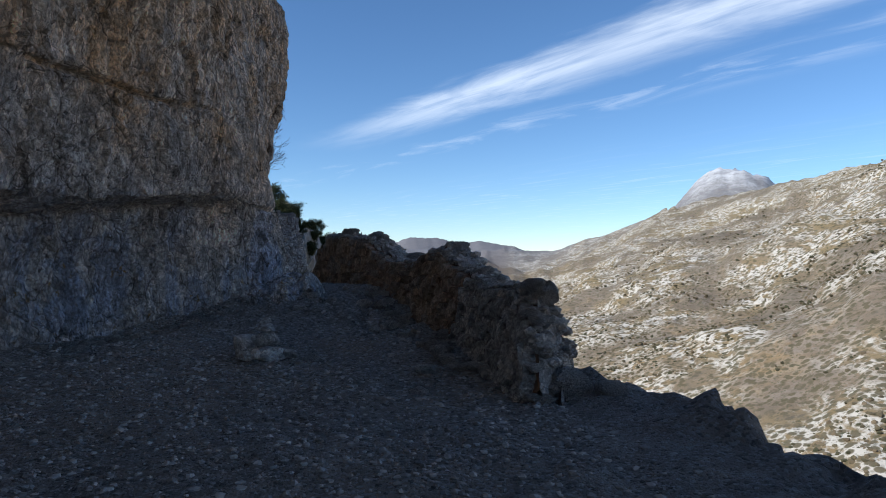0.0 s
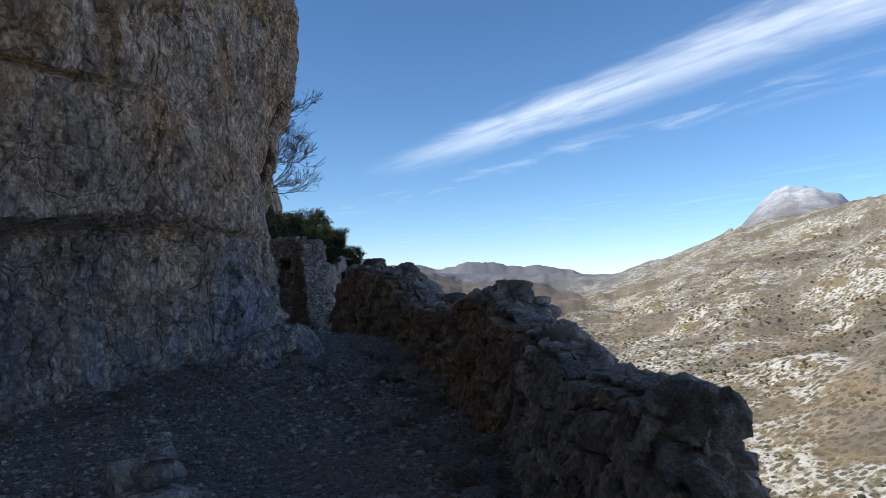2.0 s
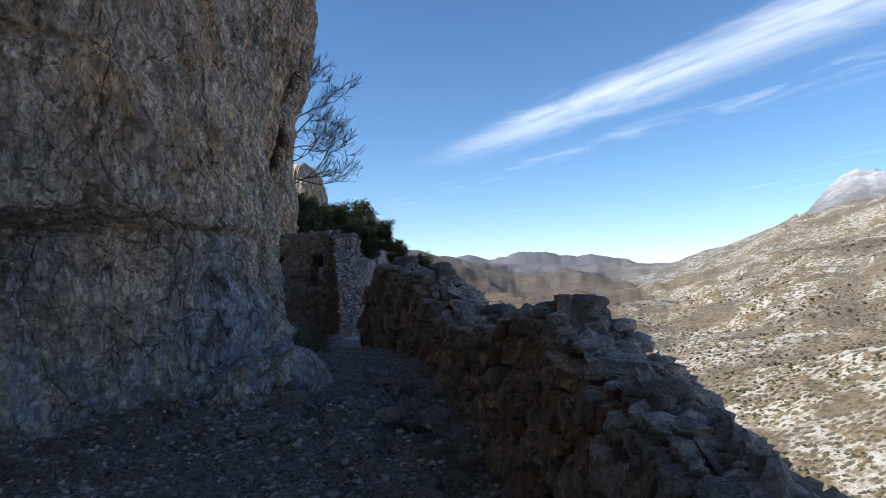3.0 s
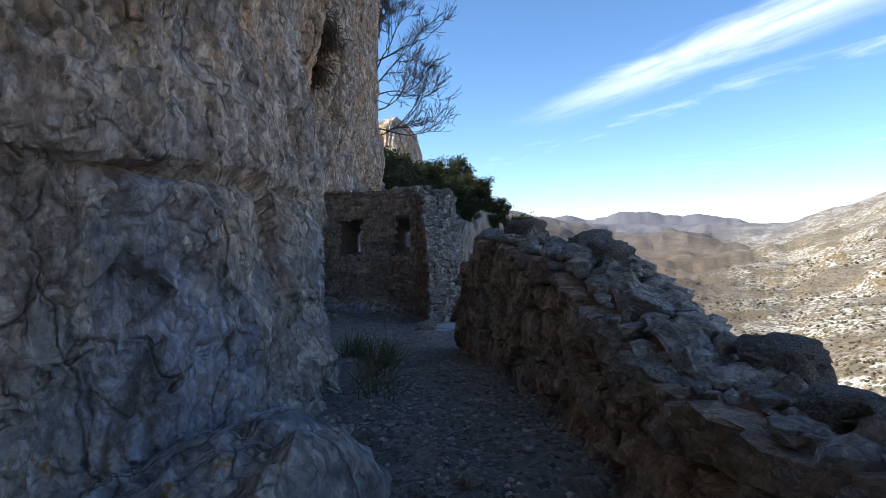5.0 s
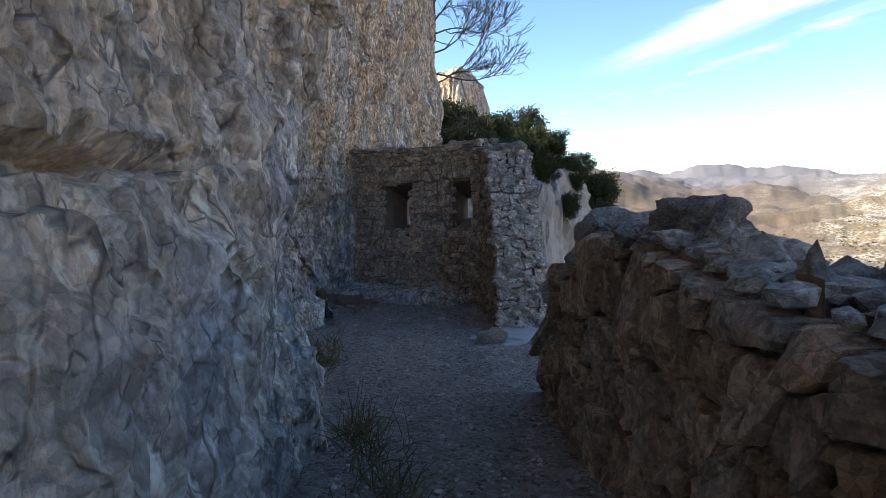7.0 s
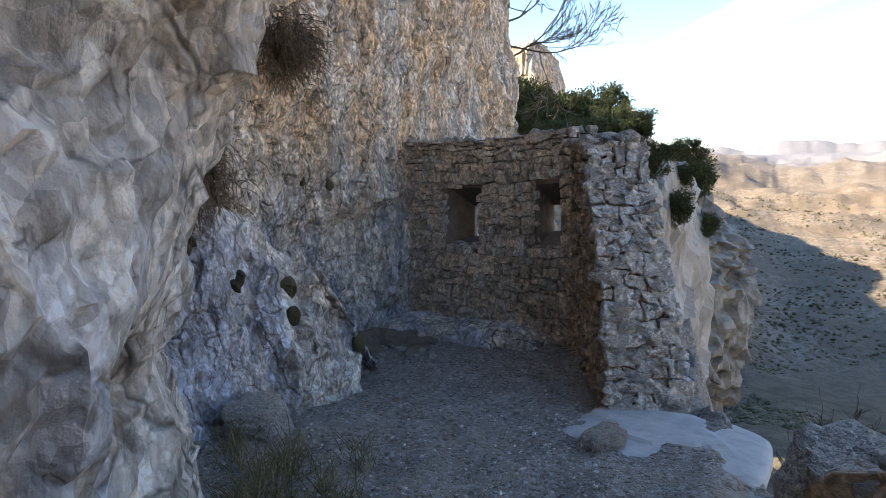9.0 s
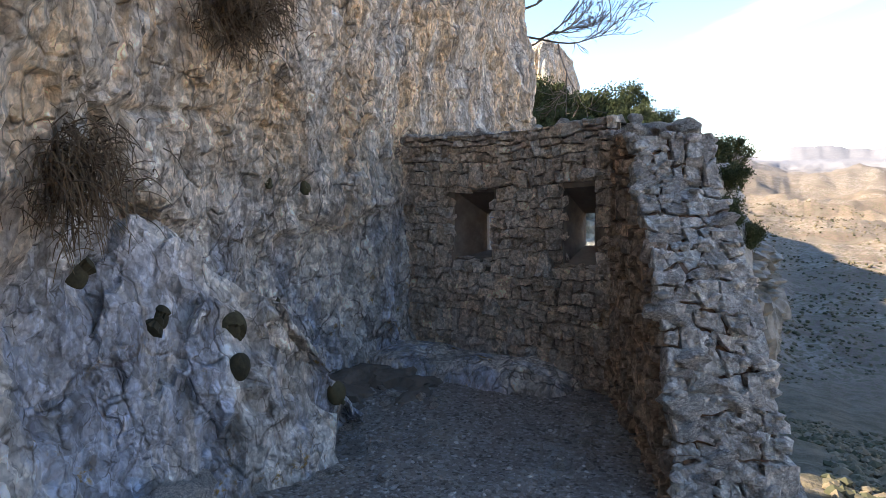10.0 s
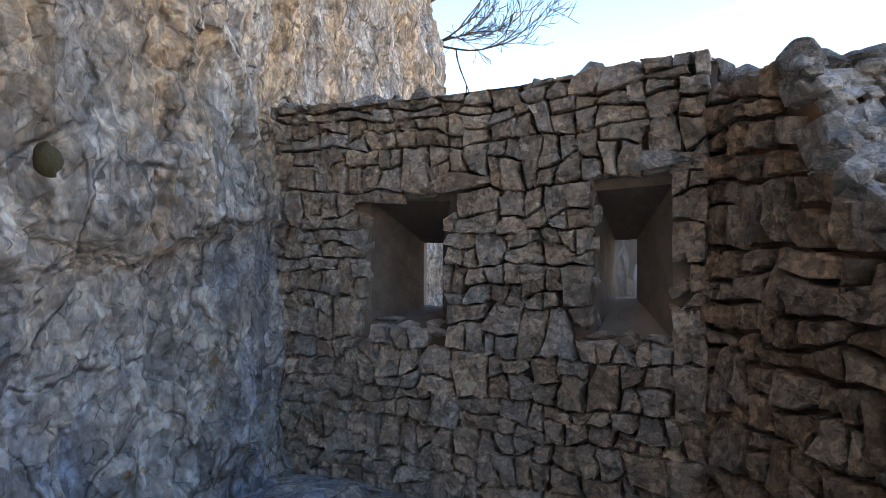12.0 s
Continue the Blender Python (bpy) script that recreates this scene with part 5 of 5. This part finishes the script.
def build_shrubs():
    rng = np.random.default_rng(71)
    green = [shrub_kind(500 + k, 1.0, True, LEAF) for k in range(3)]
    bare = [shrub_kind(520 + k, 1.0, False, None) for k in range(3)]
    for g in green:
        tagged(g, "dark green evergreen shrub on the rock spur", "shrub", "evergreen shrubs")
    for g in bare:
        tagged(g, "leafless grey-brown shrub on the shaded slope", "shrub", "bare shrubs")
    first = {}
    todo = []
    for k in range(60):  # over the shoulder behind
        x = rng.uniform(-16.5, -7.0)
        todo.append((green, x, 36.2 + rng.uniform(-1.2, 2.5), 4.0, rng.uniform(0.9, 1.6)))
    for x, y, s in ((-4.9, 21.6, 0.45), (-4.7, 22.3, 0.5), (-5.1, 22.9, 0.5), (-4.75, 23.3, 0.5), (-4.9, 24.3, 0.5), (-4.45, 21.4, 0.4), (-4.6, 24.8, 0.5)):
        todo.append((green, x, y, 2.5, s))
    for k in range(46):
        y = rng.uniform(15.5, 34)
        x = float(np.interp(y, [15, 18, 22, 34], [-1.9, -2.6, -2.6, -4.0])) + 0.3 + abs(rng.normal()) * 3.2
        todo.append((green if rng.random() < 0.4 else bare, x, y, None, rng.uniform(0.9, 1.7)))
    for x, y, s in ((-2.35, 17.6, 1.35), (-2.2, 18.4, 1.5), (-2.7, 18.9, 1.3), (-1.9, 17.3, 1.2), (-3.0, 19.6, 1.4), (-1.6, 18.6, 1.5)):
        todo.append((bare, x, y, None, s))
    dg = bpy.context.evaluated_depsgraph_get()
    dg.update()
    for kinds, x, y, z, s in todo:
        src = kinds[int(rng.integers(3))]
        hit, at, *_ = scene.ray_cast(dg, Vector((x, y, 9.0)), Vector((0, 0, -1)))
        z = at.z if hit else (z or -5.0)
        m = pose(x, y, z - 0.03, 0, 0, rng.uniform(0, 360))
        if src.name not in first:
            first[src.name] = True
            src.scale = (s, s, s)
            src.matrix_basis = m @ Matrix.Diagonal((s, s, s, 1))
        else:
            ob = copy_thing(src, m)
            ob.scale = (s, s, s)
    # further scrub down the shaded slope
    n = 11000
    a = np.where(rng.random(n) < 0.4, rng.uniform(-16, 8, n), rng.uniform(-9, 40, n))
    d = np.exp(rng.uniform(np.log(12), np.log(110), n))
    x, y = d * np.sin(np.radians(a)), 8 + d * np.cos(np.radians(a))
    off = (x > lerp(y, EDGE_Y, EDGE_X) + 0.9) & ((x > -3.6) | (y > 28))
    x, y, a, d = x[off], y[off], a[off], d[off]
    n = len(x)
    clumps("slope_scrub", x, y, land_z(a, d) + 0.05, rng.uniform(0.12, 0.5, n) * (0.55 + d / 70), SCRUB, rng, "low brown and green scrub over the slope below the ledge", 0.8)


def tuft(name, at, out_way, radius, count, length, mat, rng, label, category, droop=0.0):
    """A clump of dry stems; droop bends them down a wall."""
    th = []
    for _ in range(count):
        p = np.array(at) + rng.normal(size=3) * radius * 0.5
        d = np.array(out_way) + rng.normal(size=3) * 0.45
        pts = [p]
        for _k in range(4):
            d = d + np.array([0, 0, -droop]) + rng.normal(size=3) * 0.1
            d = d / np.linalg.norm(d)
            pts.append(pts[-1] + d * length * rng.uniform(0.7, 1.2) / 4)
        th.append((pts, 0.0035, 0.0015))
    put(name, tubes(th, 3), mat, label=label, category=category)


def on_cliff(y, z):
    dg = bpy.context.evaluated_depsgraph_get()
    hit, at, *_ = scene.ray_cast(dg, Vector((-1.0 if y < 13 else -2.2, y - 0.0, z)), Vector((-1, 0, 0)))
    return at if hit else Vector((float(cliff_x(np.array([y]), np.array([z]))[0]), y, z))


def build_small_plants():
    rng = np.random.default_rng(81)
    for y, z, r, n in ((16.0, 3.45, 0.26, 1500), (16.4, 3.55, 0.20, 900), (14.75, 2.42, 0.22, 1000), (12.5, 3.62, 0.18, 900), (12.6, 4.45, 0.22, 1100), (12.5, 3.3, 0.10, 300)):
        p = on_cliff(y, z)
        tuft("hanging_plant", (p.x + 0.03, y, z), (0.6, -0.3, 0.1), r, n, 0.17, DRY, rng, "brown dried plant cushion hanging from the cliff", "plant", 0.35)
    for k in range(24):
        x, y = rng.uniform(-6.2, -4.6), rng.uniform(13.7, 15.0)
        x = max(x, float(np.interp(y, [13.6, 14.6, 15.2], [-4.6, -6.0, -6.2])) + 0.05 + 0.5 * rng.random())
        z = float(floor_z(np.array([x]), np.array([y]))[0])
        tuft("grass_tuft", (x, y, z), (0, 0, 1), 0.10, 46, rng.uniform(0.12, 0.24), GRASS, rng, "tuft of dry grass at the cliff foot", "grass", 0.12)
    for x, y in ((-2.75, 11.95), (-3.0, 12.3), (-2.6, 11.5), (-3.3, 12.6), (-3.55, 12.9), (-2.35, 10.9)):
        z = float(floor_z(np.array([x]), np.array([y]))[0])
        tuft("grass_tuft", (x, y, z), (0.2, 0, 1), 0.12, 60, 0.2, GRASS, rng, "tuft of dry grass at the cliff foot", "grass", 0.12)
    # Dark cushions: moss, some standing in for the shade in small rock holes.
    for y, z, s in ((15.36, 1.63, 0.085), (15.75, 1.50, 0.08), (15.7, 1.28, 0.085), (17.0, 1.35, 0.07), (17.4, 0.95, 0.09), (16.6, 0.85, 0.07), (17.75, 0.9, 0.08), (15.0, 1.9, 0.06), (17.2, 2.3, 0.05), (16.8, 2.35, 0.045)):
        p = on_cliff(y, z)
        me = blob("moss", (p.x, y, z), (s * 0.7, s * 0.9, s * 1.05), MOSS, int(y * 10), 2.0, 0.8, 4)
        put("moss_cushion", me, MOSS, label="dark moss cushion in a hollow of the rock", category="moss", group="moss cushions on the cliff")


build_tree()
build_shrubs()
build_small_plants()
